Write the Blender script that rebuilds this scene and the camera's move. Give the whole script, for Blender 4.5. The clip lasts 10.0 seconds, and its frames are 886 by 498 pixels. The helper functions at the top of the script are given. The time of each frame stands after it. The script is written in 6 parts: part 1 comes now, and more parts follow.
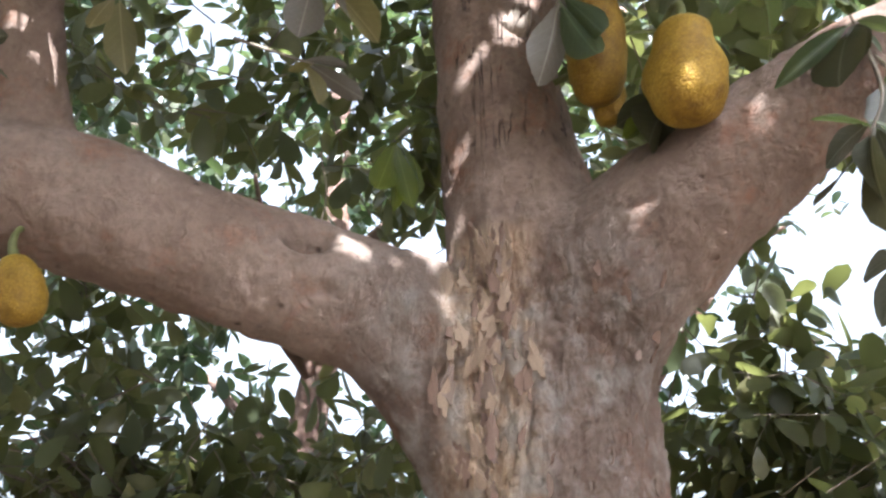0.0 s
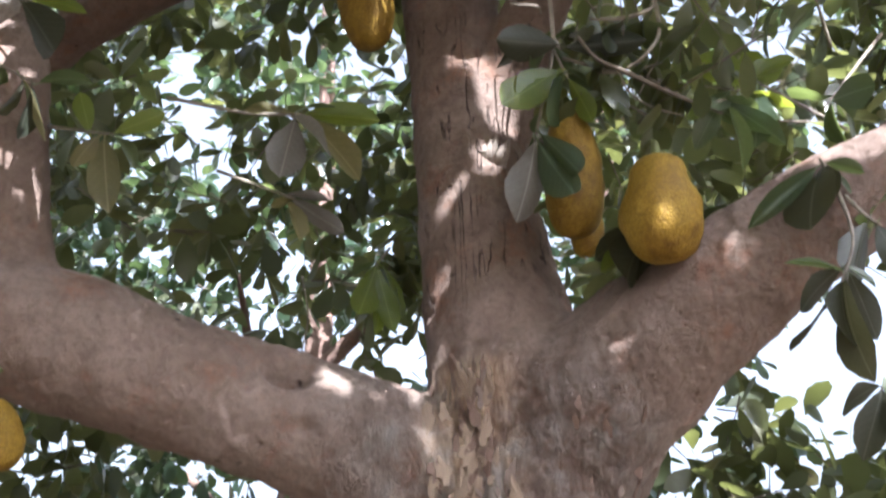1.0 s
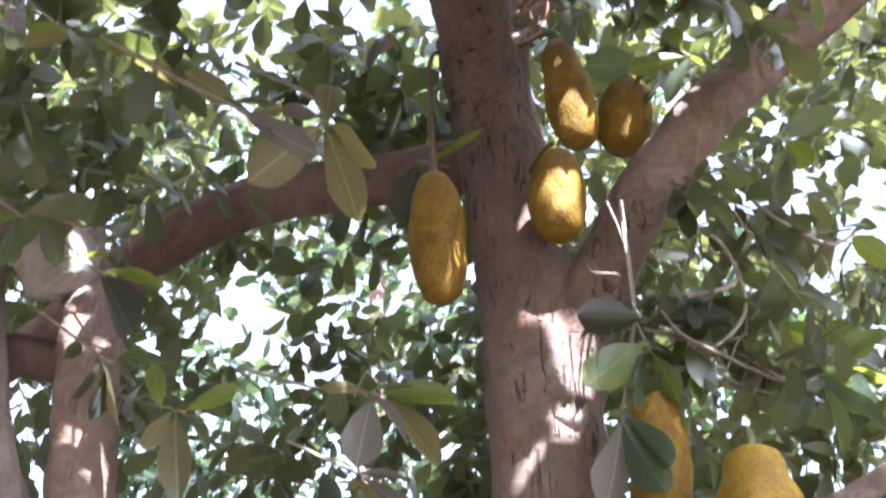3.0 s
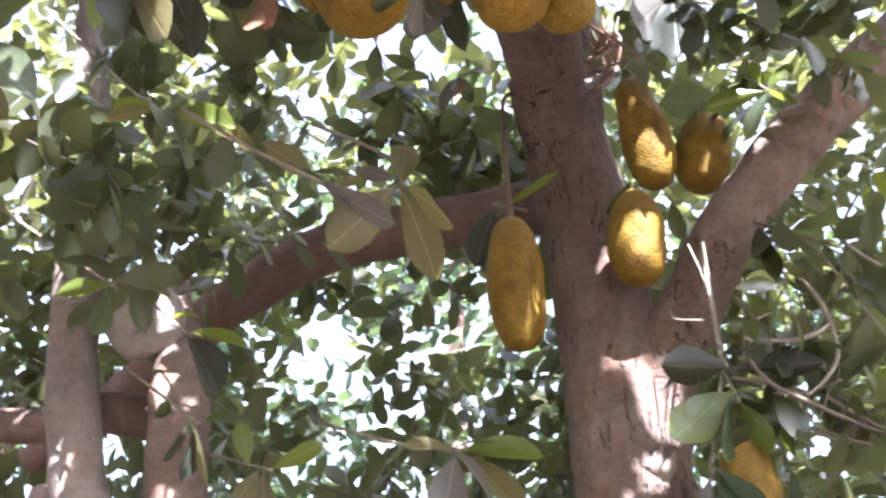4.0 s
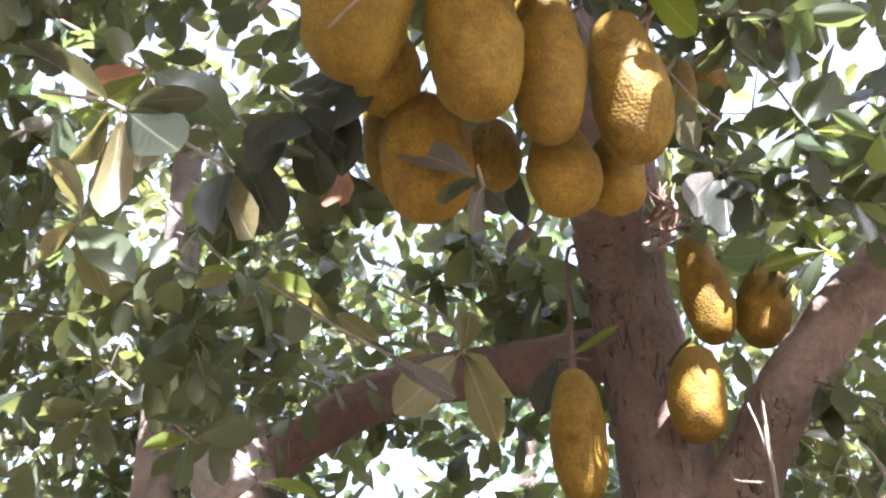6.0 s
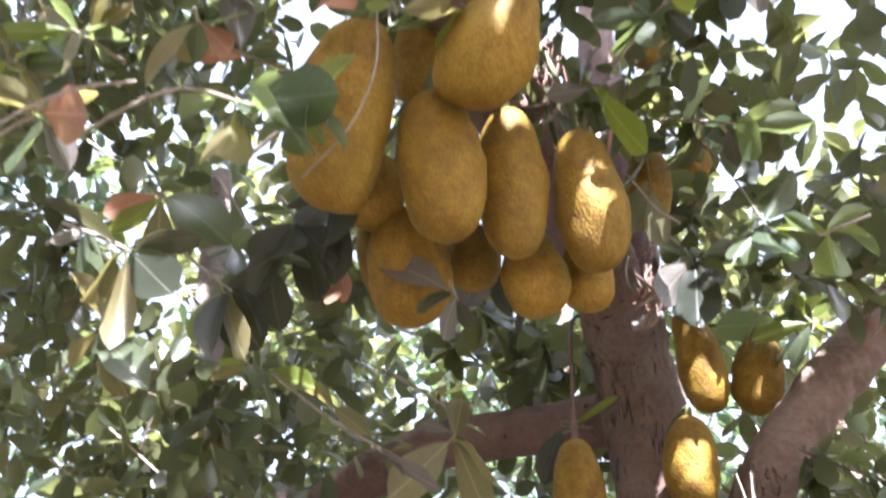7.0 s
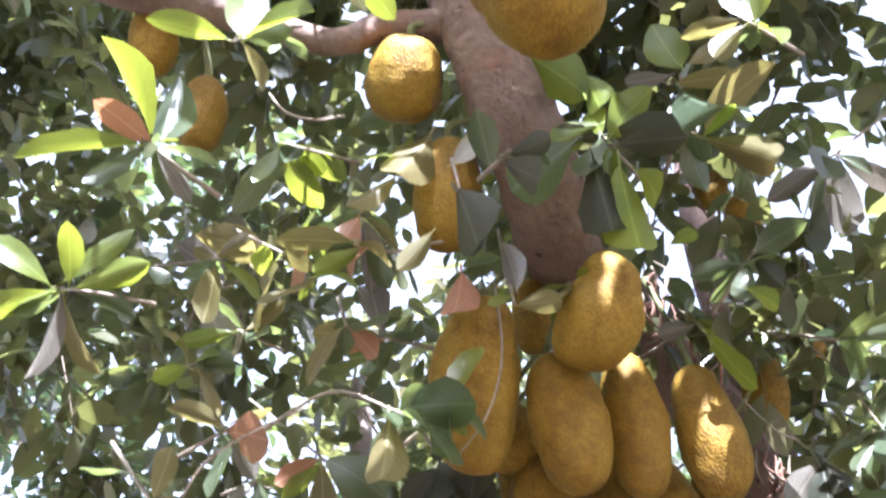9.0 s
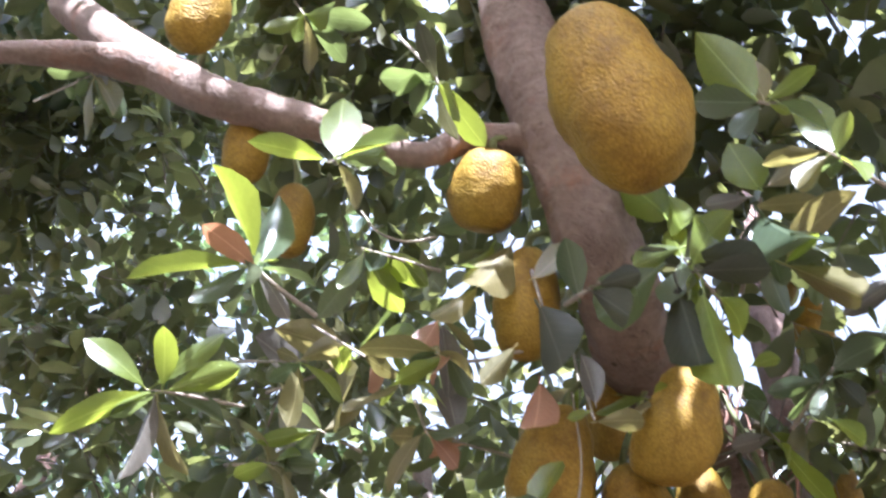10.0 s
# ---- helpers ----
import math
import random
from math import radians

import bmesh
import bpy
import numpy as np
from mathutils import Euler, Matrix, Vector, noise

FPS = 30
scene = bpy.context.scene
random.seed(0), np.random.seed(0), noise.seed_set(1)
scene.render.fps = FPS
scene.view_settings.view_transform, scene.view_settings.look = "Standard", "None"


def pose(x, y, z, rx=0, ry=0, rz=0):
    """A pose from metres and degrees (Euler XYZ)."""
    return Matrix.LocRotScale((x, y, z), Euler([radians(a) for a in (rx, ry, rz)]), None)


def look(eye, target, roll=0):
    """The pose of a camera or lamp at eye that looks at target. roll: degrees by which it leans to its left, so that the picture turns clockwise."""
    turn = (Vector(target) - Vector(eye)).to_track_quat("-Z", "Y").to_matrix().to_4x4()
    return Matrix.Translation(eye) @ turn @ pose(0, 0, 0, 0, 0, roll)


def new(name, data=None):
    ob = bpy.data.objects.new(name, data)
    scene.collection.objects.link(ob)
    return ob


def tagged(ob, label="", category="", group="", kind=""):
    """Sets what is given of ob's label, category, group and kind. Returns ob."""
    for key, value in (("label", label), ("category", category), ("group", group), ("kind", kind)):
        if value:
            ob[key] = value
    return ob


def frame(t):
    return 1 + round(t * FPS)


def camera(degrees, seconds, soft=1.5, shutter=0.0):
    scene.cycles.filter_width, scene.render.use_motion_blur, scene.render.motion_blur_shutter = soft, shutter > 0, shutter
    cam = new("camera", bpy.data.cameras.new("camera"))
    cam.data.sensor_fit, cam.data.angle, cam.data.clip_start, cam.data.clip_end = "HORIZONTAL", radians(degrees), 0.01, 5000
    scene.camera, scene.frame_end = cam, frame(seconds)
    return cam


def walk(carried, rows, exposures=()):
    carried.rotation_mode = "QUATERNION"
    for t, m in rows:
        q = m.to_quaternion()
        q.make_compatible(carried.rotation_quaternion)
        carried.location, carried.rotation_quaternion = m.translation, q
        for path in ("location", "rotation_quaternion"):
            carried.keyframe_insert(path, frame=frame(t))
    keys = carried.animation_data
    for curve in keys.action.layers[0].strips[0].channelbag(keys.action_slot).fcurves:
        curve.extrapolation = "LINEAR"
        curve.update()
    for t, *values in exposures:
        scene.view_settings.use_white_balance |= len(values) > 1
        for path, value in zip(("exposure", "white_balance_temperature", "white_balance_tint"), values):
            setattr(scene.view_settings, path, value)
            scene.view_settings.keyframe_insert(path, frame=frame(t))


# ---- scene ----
cam = camera(50.0, 10.0, 2.3, 0.5)
ROWS = [
    (0, -0.000, 0.000, 1.450, 112.00, -0.00, 0.00),
    (0.5, 0.007, -0.031, 1.504, 113.24, 0.44, -0.98),
    (1, 0.011, -0.075, 1.584, 116.44, 0.67, -0.70),
    (1.5, 0.016, -0.076, 1.650, 117.69, 0.41, -0.54),
    (2, -0.047, -0.103, 1.767, 117.72, -0.64, -0.08),
    (2.5, -0.098, -0.175, 1.866, 122.27, -2.44, -0.32),
    (3, -0.091, -0.186, 1.926, 124.90, -0.73, 1.17),
    (3.2, -0.088, -0.198, 1.948, 126.00, -1.31, 1.47),
    (4.3, -0.094, -0.245, 2.033, 125.67, -1.14, 9.62),
    (4.5, -0.078, -0.244, 2.052, 126.37, -0.95, 11.75),
    (5, -0.083, -0.319, 2.066, 128.49, -2.88, 10.45),
    (5.5, -0.102, -0.380, 2.029, 131.41, -3.91, 7.45),
    (5.7, -0.087, -0.396, 2.036, 131.80, -4.32, 8.14),
    (6.8, 0.127, -0.580, 2.004, 133.27, -6.24, 11.44),
    (7, 0.164, -0.649, 2.036, 133.68, -6.17, 12.50),
    (7.5, 0.194, -0.788, 2.036, 135.86, -7.30, 13.80),
    (8, 0.227, -0.880, 2.029, 134.74, -4.68, 17.36),
    (8.5, 0.234, -0.978, 2.038, 137.43, -6.30, 20.96),
    (9, 0.263, -1.055, 2.076, 139.85, -6.90, 22.18),
    (9.5, 0.279, -1.126, 2.083, 141.71, -8.28, 23.52),
    (10, 0.240, -1.210, 2.090, 143.37, -9.92, 23.12),
]
walk(cam, [(t, pose(*p)) for t, *p in ROWS], [(0, 2.7, 5600, 11), (1, 2.46, 5450, 13), (2.5, 3.0, 5250, 17), (5.5, 3.24, 5500, 20), (7.5, 3.2, 5400, 20), (8.7, 3.16, 5350, 19), (10, 2.86, 5200, 18)])

# ---- light ----
SUN_TO = Vector((0.24, -0.72, 0.65)).normalized()       # towards the sun: half-way up the sky, behind the viewer and to one side
world = bpy.data.worlds.new("sky")
scene.world = world
world.use_nodes = True
wn = world.node_tree
sky = wn.nodes.new("ShaderNodeTexSky")
sky.sky_type, sky.sun_disc = "NISHITA", False
sky.sun_elevation = math.asin(SUN_TO.z)
sky.sun_rotation = math.atan2(SUN_TO.x, SUN_TO.y)
sky.air_density, sky.dust_density, sky.ozone_density = 1.0, 10.0, 0.0
wn.nodes["Background"].inputs["Strength"].default_value = 0.112
haze = wn.nodes.new("ShaderNodeHueSaturation")           # a white, hazy noon sky
haze.inputs["Saturation"].default_value, haze.inputs["Value"].default_value = 0.35, 1.15
wn.links.new(sky.outputs[0], haze.inputs["Color"])
wn.links.new(haze.outputs[0], wn.nodes["Background"].inputs["Color"])
sun = new("sun", bpy.data.lights.new("sun", "SUN"))
sun.data.energy, sun.data.angle, sun.data.color = 5.0, radians(0.4), (1.0, 0.95, 0.86)
sun.matrix_world = look((0, 0, 0), tuple(-SUN_TO))


# ---- materials ----
def node(nt, kind, **values):
    n = nt.nodes.new(kind)
    for key, value in values.items():
        if key in n.inputs:
            n.inputs[key].default_value = value
    return n


def material(name):
    m = bpy.data.materials.new(name)
    m.use_nodes = True
    nt = m.node_tree
    return m, nt, nt.nodes["Principled BSDF"], nt.nodes["Material Output"]


def ramp(nt, source, stops):
    r = nt.nodes.new("ShaderNodeValToRGB")
    e = r.color_ramp.elements
    while len(e) < len(stops):
        e.new(0.5)
    for k, (p, c) in enumerate(stops):
        e[k].position, e[k].color = p, (*c, 1)
    nt.links.new(source, r.inputs[0])
    return r.outputs[0]


def mixed(nt, fac, a, b, mode="MIX"):
    m = nt.nodes.new("ShaderNodeMix")
    m.data_type, m.blend_type = "RGBA", mode
    for value, i in ((fac, 0), (a, 6), (b, 7)):
        if hasattr(value, "is_output"):
            nt.links.new(value, m.inputs[i])
        else:
            m.inputs[i].default_value = value if i == 0 else (*value, 1)
    return m.outputs[2]


def noisy(nt, coord, scale, detail=4.0, rough=0.55, stretch=None, twist=0.0):
    n = node(nt, "ShaderNodeTexNoise", Scale=scale, Detail=detail, Roughness=rough, Distortion=twist)
    if stretch:
        mp = nt.nodes.new("ShaderNodeMapping")
        mp.inputs["Scale"].default_value = stretch
        nt.links.new(coord, mp.inputs[0])
        coord = mp.outputs[0]
    nt.links.new(coord, n.inputs["Vector"])
    return n.outputs["Fac"]


def maths(nt, op, a, b=0.0):
    m = nt.nodes.new("ShaderNodeMath")
    m.operation = op
    for i, v in enumerate((a, b)):
        if hasattr(v, "is_output"):
            nt.links.new(v, m.inputs[i])
        else:
            m.inputs[i].default_value = v
    return m.outputs[0]


def bark(name, base, dark, pale, fissure=0.6, torn=False):
    """Smooth greyish jackfruit bark: mottled patches, thin cracks along the stem, fine grain; torn: a flaky yellow-brown strip below the fork."""
    m, nt, bsdf, out = material(name)
    co = nt.nodes.new("ShaderNodeTexCoord").outputs["Object"]
    sep = nt.nodes.new("ShaderNodeSeparateXYZ")
    nt.links.new(co, sep.inputs[0])
    big = noisy(nt, co, 2.6, 5, 0.6)
    fine = noisy(nt, co, 60, 6, 0.7)
    mid = noisy(nt, co, 14, 6, 0.62, twist=0.8)
    c = ramp(nt, big, ((0.32, dark), (0.50, base), (0.70, pale)))
    c = mixed(nt, ramp(nt, mid, ((0.42, (0, 0, 0)), (0.78, (0.6, 0.6, 0.6)))), c, pale)
    c = mixed(nt, ramp(nt, noisy(nt, co, 9, 6, 0.7), ((0.30, (0.5, 0.5, 0.5)), (0.46, (0, 0, 0)))), c, dark)
    rust = ramp(nt, noisy(nt, co, 6.5, 6, 0.72), ((0.54, (0, 0, 0)), (0.68, (0.8, 0.8, 0.8))))
    c = mixed(nt, rust, c, (base[0] * 1.12, base[1] * 0.80, base[2] * 0.62))
    # thin cracks that run along the upright stem
    line = noisy(nt, co, 1.0, 2, 0.5, (30, 30, 2.0))
    line = ramp(nt, maths(nt, "ABSOLUTE", maths(nt, "SUBTRACT", line, 0.5)), ((0.006, (1, 1, 1)), (0.022, (0, 0, 0))))
    broken = ramp(nt, noisy(nt, co, 9, 3, 0.5), ((0.46, (0, 0, 0)), (0.60, (1, 1, 1))))
    upright = ramp(nt, maths(nt, "ABSOLUTE", maths(nt, "ADD", sep.outputs[0], 0.12)), ((0.30, (1, 1, 1)), (0.48, (0.15, 0.15, 0.15))))
    above = ramp(nt, maths(nt, "MULTIPLY", sep.outputs[2], 0.2), ((0.51, (0.12, 0.12, 0.12)), (0.54, (1, 1, 1))))
    crack = maths(nt, "MULTIPLY", maths(nt, "MULTIPLY", maths(nt, "MULTIPLY", maths(nt, "MULTIPLY", line, broken), upright), above), fissure)
    c = mixed(nt, crack, c, (dark[0] * 0.3, dark[1] * 0.28, dark[2] * 0.28))
    c = mixed(nt, ramp(nt, fine, ((0.34, (0.45, 0.45, 0.45)), (0.56, (0, 0, 0)))), c, dark)
    # small dark scars and pits
    vs = node(nt, "ShaderNodeTexVoronoi", Scale=13.0)
    nt.links.new(co, vs.inputs["Vector"])
    pits = maths(nt, "MULTIPLY", ramp(nt, vs.outputs["Distance"], ((0.07, (0.85, 0.85, 0.85)), (0.15, (0, 0, 0)))), broken)
    c = mixed(nt, pits, c, (dark[0] * 0.45, dark[1] * 0.36, dark[2] * 0.32))
    h = maths(nt, "ADD", maths(nt, "MULTIPLY", fine, 0.4), maths(nt, "MULTIPLY", mid, 1.0))
    h = maths(nt, "SUBTRACT", h, maths(nt, "ADD", crack, pits))
    if torn:
        ridges = noisy(nt, co, 1.0, 5, 0.6, (34, 34, 5))
        strip = ramp(nt, maths(nt, "ABSOLUTE", maths(nt, "ADD", sep.outputs[0], 0.185)), ((0.03, (1, 1, 1)), (0.15, (0, 0, 0))))
        low = ramp(nt, maths(nt, "MULTIPLY", sep.outputs[2], 0.2), ((0.478, (1, 1, 1)), (0.490, (0, 0, 0))))
        torn_at = maths(nt, "MULTIPLY", maths(nt, "MULTIPLY", strip, low), ramp(nt, noisy(nt, co, 16, 6, 0.7), ((0.27, (0, 0, 0)), (0.42, (1, 1, 1)))))
        straw = ramp(nt, ridges, ((0.36, (0.22, 0.125, 0.08)), (0.48, (0.43, 0.29, 0.185)), (0.62, (0.60, 0.46, 0.33))))
        c = mixed(nt, torn_at, c, straw)
        # reddish inner bark between the flakes, with crevice shade put into its colour, and grey lichen below the fork
        att = nt.nodes.new("ShaderNodeAttribute")
        att.attribute_name = "flakes"
        bare = maths(nt, "MULTIPLY", ramp(nt, maths(nt, "ADD", att.outputs["Fac"], 0.5), ((0.02, (1, 1, 1)), (0.22, (0, 0, 0)))), 0.32)
        c = mixed(nt, bare, c, mixed(nt, noisy(nt, co, 20, 4, 0.6), (0.11, 0.070, 0.055), (0.28, 0.165, 0.115)))
        below = ramp(nt, maths(nt, "MULTIPLY", sep.outputs[2], 0.2), ((0.44, (1, 1, 1)), (0.50, (0, 0, 0))))
        below = maths(nt, "MULTIPLY", below, upright)
        flake = noisy(nt, co, 1.0, 7, 0.7, (20, 20, 10), 0.5)
        c = mixed(nt, maths(nt, "MULTIPLY", below, ramp(nt, flake, ((0.34, (0.38, 0.38, 0.38)), (0.46, (0, 0, 0))))), c, (0.14, 0.088, 0.068))
        c = mixed(nt, maths(nt, "MULTIPLY", below, ramp(nt, noisy(nt, co, 10, 5, 0.6), ((0.46, (0, 0, 0)), (0.64, (0.75, 0.75, 0.75))))), c, (0.36, 0.32, 0.29))
        h = maths(nt, "ADD", h, maths(nt, "MULTIPLY", maths(nt, "MULTIPLY", torn_at, ridges), 3.0))
        h = maths(nt, "ADD", h, maths(nt, "MULTIPLY", maths(nt, "MULTIPLY", below, flake), 4.5))
    nt.links.new(c, bsdf.inputs["Base Color"])
    bsdf.inputs["Roughness"].default_value = 0.8
    bsdf.inputs["Specular IOR Level"].default_value = 0.3
    b = node(nt, "ShaderNodeBump", Strength=1.0, Distance=0.017)
    nt.links.new(h, b.inputs["Height"])
    nt.links.new(b.outputs[0], bsdf.inputs["Normal"])
    return m


def rind(name, base, deep, pale):
    """Knobbly ripe jackfruit rind with small blunt points and brown bruises."""
    m, nt, bsdf, out = material(name)
    co = nt.nodes.new("ShaderNodeTexCoord").outputs["Object"]
    inf = nt.nodes.new("ShaderNodeObjectInfo")
    v = node(nt, "ShaderNodeTexVoronoi", Scale=140.0, Randomness=0.9)
    nt.links.new(co, v.inputs["Vector"])
    c = ramp(nt, noisy(nt, co, 9, 8, 0.74), ((0.34, deep), (0.48, base), (0.66, pale)))
    c = mixed(nt, ramp(nt, v.outputs["Distance"], ((0.30, (0, 0, 0)), (0.75, (0.50, 0.50, 0.50)))), c, deep)
    bruise = ramp(nt, noisy(nt, co, 17, 6, 0.72), ((0.60, (0, 0, 0)), (0.76, (0.5, 0.5, 0.5))))
    c = mixed(nt, bruise, c, (deep[0] * 0.42, deep[1] * 0.36, deep[2] * 0.4))
    green = ramp(nt, noisy(nt, co, 4, 2, 0.5), ((0.55, (0, 0, 0)), (0.8, (0.35, 0.35, 0.35))))
    c = mixed(nt, green, c, (base[0] * 0.62, base[1] * 0.82, base[2] * 0.8))
    hsv = nt.nodes.new("ShaderNodeHueSaturation")
    shift = nt.nodes.new("ShaderNodeMapRange")
    shift.inputs["To Min"].default_value, shift.inputs["To Max"].default_value = 0.82, 1.12
    nt.links.new(inf.outputs["Random"], shift.inputs["Value"])
    nt.links.new(shift.outputs[0], hsv.inputs["Value"])
    nt.links.new(c, hsv.inputs["Color"])
    nt.links.new(hsv.outputs[0], bsdf.inputs["Base Color"])
    bsdf.inputs["Roughness"].default_value = 0.62
    bsdf.inputs["Specular IOR Level"].default_value = 0.25
    bsdf.inputs["Subsurface Weight"].default_value = 0.0
    b = node(nt, "ShaderNodeBump", Strength=0.5, Distance=0.0042)
    h = maths(nt, "SUBTRACT", maths(nt, "MULTIPLY", noisy(nt, co, 22, 3, 0.5), 0.5), v.outputs["Distance"])
    nt.links.new(h, b.inputs["Height"])
    nt.links.new(b.outputs[0], bsdf.inputs["Normal"])
    return m


def leaf_stuff(name, tones, glow, rough=0.38, per_object=False, veins=True, thin=0.46, wax=0.3):
    """Leathery leaf: tones run along the random of each leaf; glow is the colour of light that passes through."""
    m, nt, bsdf, out = material(name)
    if per_object:
        rnd = nt.nodes.new("ShaderNodeObjectInfo").outputs["Random"]
    else:
        rnd = nt.nodes.new("ShaderNodeNewGeometry").outputs["Random Per Island"]
    n = len(tones)
    c = ramp(nt, rnd, [(k / max(1, n - 1), t) for k, t in enumerate(tones)])
    co = nt.nodes.new("ShaderNodeTexCoord").outputs["Object"]
    c = mixed(nt, ramp(nt, noisy(nt, co, 24, 4, 0.6), ((0.35, (0.4, 0.4, 0.4)), (0.65, (0, 0, 0)))), c, [v * 0.6 for v in tones[0]])
    if veins:
        uv = nt.nodes.new("ShaderNodeUVMap").outputs[0]
        sep = nt.nodes.new("ShaderNodeSeparateXYZ")
        nt.links.new(uv, sep.inputs[0])
        side = maths(nt, "ABSOLUTE", maths(nt, "SUBTRACT", sep.outputs[0], 0.5))
        rib = ramp(nt, side, ((0.0, (1, 1, 1)), (0.035, (0, 0, 0))))
        saw = maths(nt, "FRACT", maths(nt, "SUBTRACT", maths(nt, "MULTIPLY", sep.outputs[1], 8.0), maths(nt, "MULTIPLY", side, 5.0)))
        vein = ramp(nt, saw, ((0.0, (0.35, 0.35, 0.35)), (0.10, (0, 0, 0))))
        rib = maths(nt, "MAXIMUM", rib, vein)
        c = mixed(nt, maths(nt, "MULTIPLY", rib, 0.5), c, [min(1, v * 2.2 + 0.05) for v in tones[len(tones) // 2]])
        b = node(nt, "ShaderNodeBump", Strength=0.4, Distance=0.002)
        nt.links.new(rib, b.inputs["Height"])
        nt.links.new(b.outputs[0], bsdf.inputs["Normal"])
    nt.links.new(c, bsdf.inputs["Base Color"])
    bsdf.inputs["Roughness"].default_value = rough
    bsdf.inputs["Specular IOR Level"].default_value = 0.5
    bsdf.inputs["Coat Weight"].default_value, bsdf.inputs["Coat Roughness"].default_value = wax, 0.35
    tr = nt.nodes.new("ShaderNodeBsdfTranslucent")
    tint = mixed(nt, 0.55, c, glow)
    nt.links.new(tint, tr.inputs["Color"])
    mix = nt.nodes.new("ShaderNodeMixShader")
    mix.inputs[0].default_value = thin
    nt.links.new(bsdf.outputs[0], mix.inputs[1])
    nt.links.new(tr.outputs[0], mix.inputs[2])
    nt.links.new(mix.outputs[0], out.inputs["Surface"])
    return m


def plain(name, colour, rough=0.6, grain=30.0):
    m, nt, bsdf, out = material(name)
    co = nt.nodes.new("ShaderNodeTexCoord").outputs["Object"]
    c = ramp(nt, noisy(nt, co, grain, 5, 0.6), ((0.3, [v * 0.65 for v in colour]), (0.7, [min(1, v * 1.25) for v in colour])))
    nt.links.new(c, bsdf.inputs["Base Color"])
    bsdf.inputs["Roughness"].default_value = rough
    return m


BARK = bark("jackfruit bark", (0.196, 0.136, 0.107), (0.115, 0.078, 0.061), (0.272, 0.206, 0.170), 0.9, True)
BARK_DARK = bark("reddish bark", (0.185, 0.118, 0.094), (0.105, 0.066, 0.054), (0.25, 0.17, 0.138), 0.4)
BARK_GREY = bark("grey bark", (0.23, 0.185, 0.16), (0.14, 0.112, 0.096), (0.33, 0.28, 0.25), 0.4)
BARK_PALE = bark("pale callused bark", (0.36, 0.32, 0.29), (0.23, 0.20, 0.175), (0.47, 0.43, 0.395), 0.3)
FLAKE = plain("grey bark flake", (0.182, 0.132, 0.106), 0.85, 40.0)
FLAKE_RED = plain("reddish inner bark", (0.165, 0.106, 0.080), 0.85, 40.0)
FLAKE_STRAW = plain("straw-coloured bark flake", (0.255, 0.185, 0.132), 0.85, 40.0)
TORN = plain("torn pale wood", (0.27, 0.22, 0.18), 0.9, 45.0)
RIND = rind("ripe rind", (0.240, 0.143, 0.014), (0.125, 0.066, 0.009), (0.325, 0.208, 0.026))
STALK = plain("green fruit stalk", (0.11, 0.12, 0.04), 0.7)
STALK_RED = plain("reddish-brown stalk", (0.15, 0.088, 0.066), 0.75)
HUSK = plain("withered reddish-brown husk", (0.20, 0.105, 0.075), 0.85, 60.0)
TWIG = plain("pale twig bark", (0.24, 0.20, 0.155), 0.8)
TWIG_DARK = plain("dark twig bark", (0.13, 0.10, 0.075), 0.8)
LEAF = leaf_stuff("jackfruit leaf", ((0.032, 0.043, 0.026), (0.054, 0.065, 0.032), (0.086, 0.093, 0.040), (0.140, 0.121, 0.055)), (0.31, 0.33, 0.085), 0.30, thin=0.44, wax=0.25)
LEAF_FAR = leaf_stuff("far crown leaf", ((0.024, 0.043, 0.029), (0.037, 0.063, 0.036), (0.055, 0.084, 0.040), (0.088, 0.092, 0.048)), (0.18, 0.26, 0.075), 0.30, veins=False, thin=0.36)
# a darker copy of the leaf: shade is put into its tones
LEAF_SHADE = leaf_stuff("leathery leaf with shade in its colour", ((0.034, 0.040, 0.026), (0.060, 0.058, 0.038)), (0.13, 0.12, 0.04), 0.40, True, wax=0.08)
LEAF_MID = leaf_stuff("grey-green leaf", ((0.042, 0.064, 0.036), (0.070, 0.094, 0.048), (0.110, 0.124, 0.070)), (0.26, 0.32, 0.07), 0.28, True)
LEAF_GREEN = leaf_stuff("fresh green leaf", ((0.085, 0.120, 0.024), (0.145, 0.180, 0.030)), (0.50, 0.56, 0.05), 0.34, True)
LEAF_OLIVE = leaf_stuff("olive leaf", ((0.12, 0.110, 0.045), (0.20, 0.165, 0.075)), (0.40, 0.34, 0.08), 0.42, True)
LEAF_DEAD = leaf_stuff("orange withered leaf", ((0.36, 0.16, 0.085), (0.32, 0.17, 0.10)), (0.50, 0.22, 0.10), 0.6, True)
LEAF_GREY = leaf_stuff("grey dried leaf", ((0.125, 0.112, 0.092), (0.20, 0.182, 0.152)), (0.22, 0.18, 0.13), 0.42, True)
SOIL = plain("dry soil", (0.15, 0.115, 0.08), 0.95, 3.0)


# ---- builders ----
def mesh_object(name, bm, mat, parent=None, label="", smooth=True):
    me = bpy.data.meshes.new(name)
    bm.to_mesh(me)
    bm.free()
    return finish(name, me, mat, parent, label, smooth)


def finish(name, me, mat, parent=None, label="", smooth=True):
    for mt in (mat if isinstance(mat, (list, tuple)) else [mat]):
        me.materials.append(mt)
    if smooth:
        me.polygons.foreach_set("use_smooth", np.ones(len(me.polygons), bool))
    ob = new(name, me)
    if parent:
        ob.parent = parent
    if label:
        ob["label"] = label
    return ob


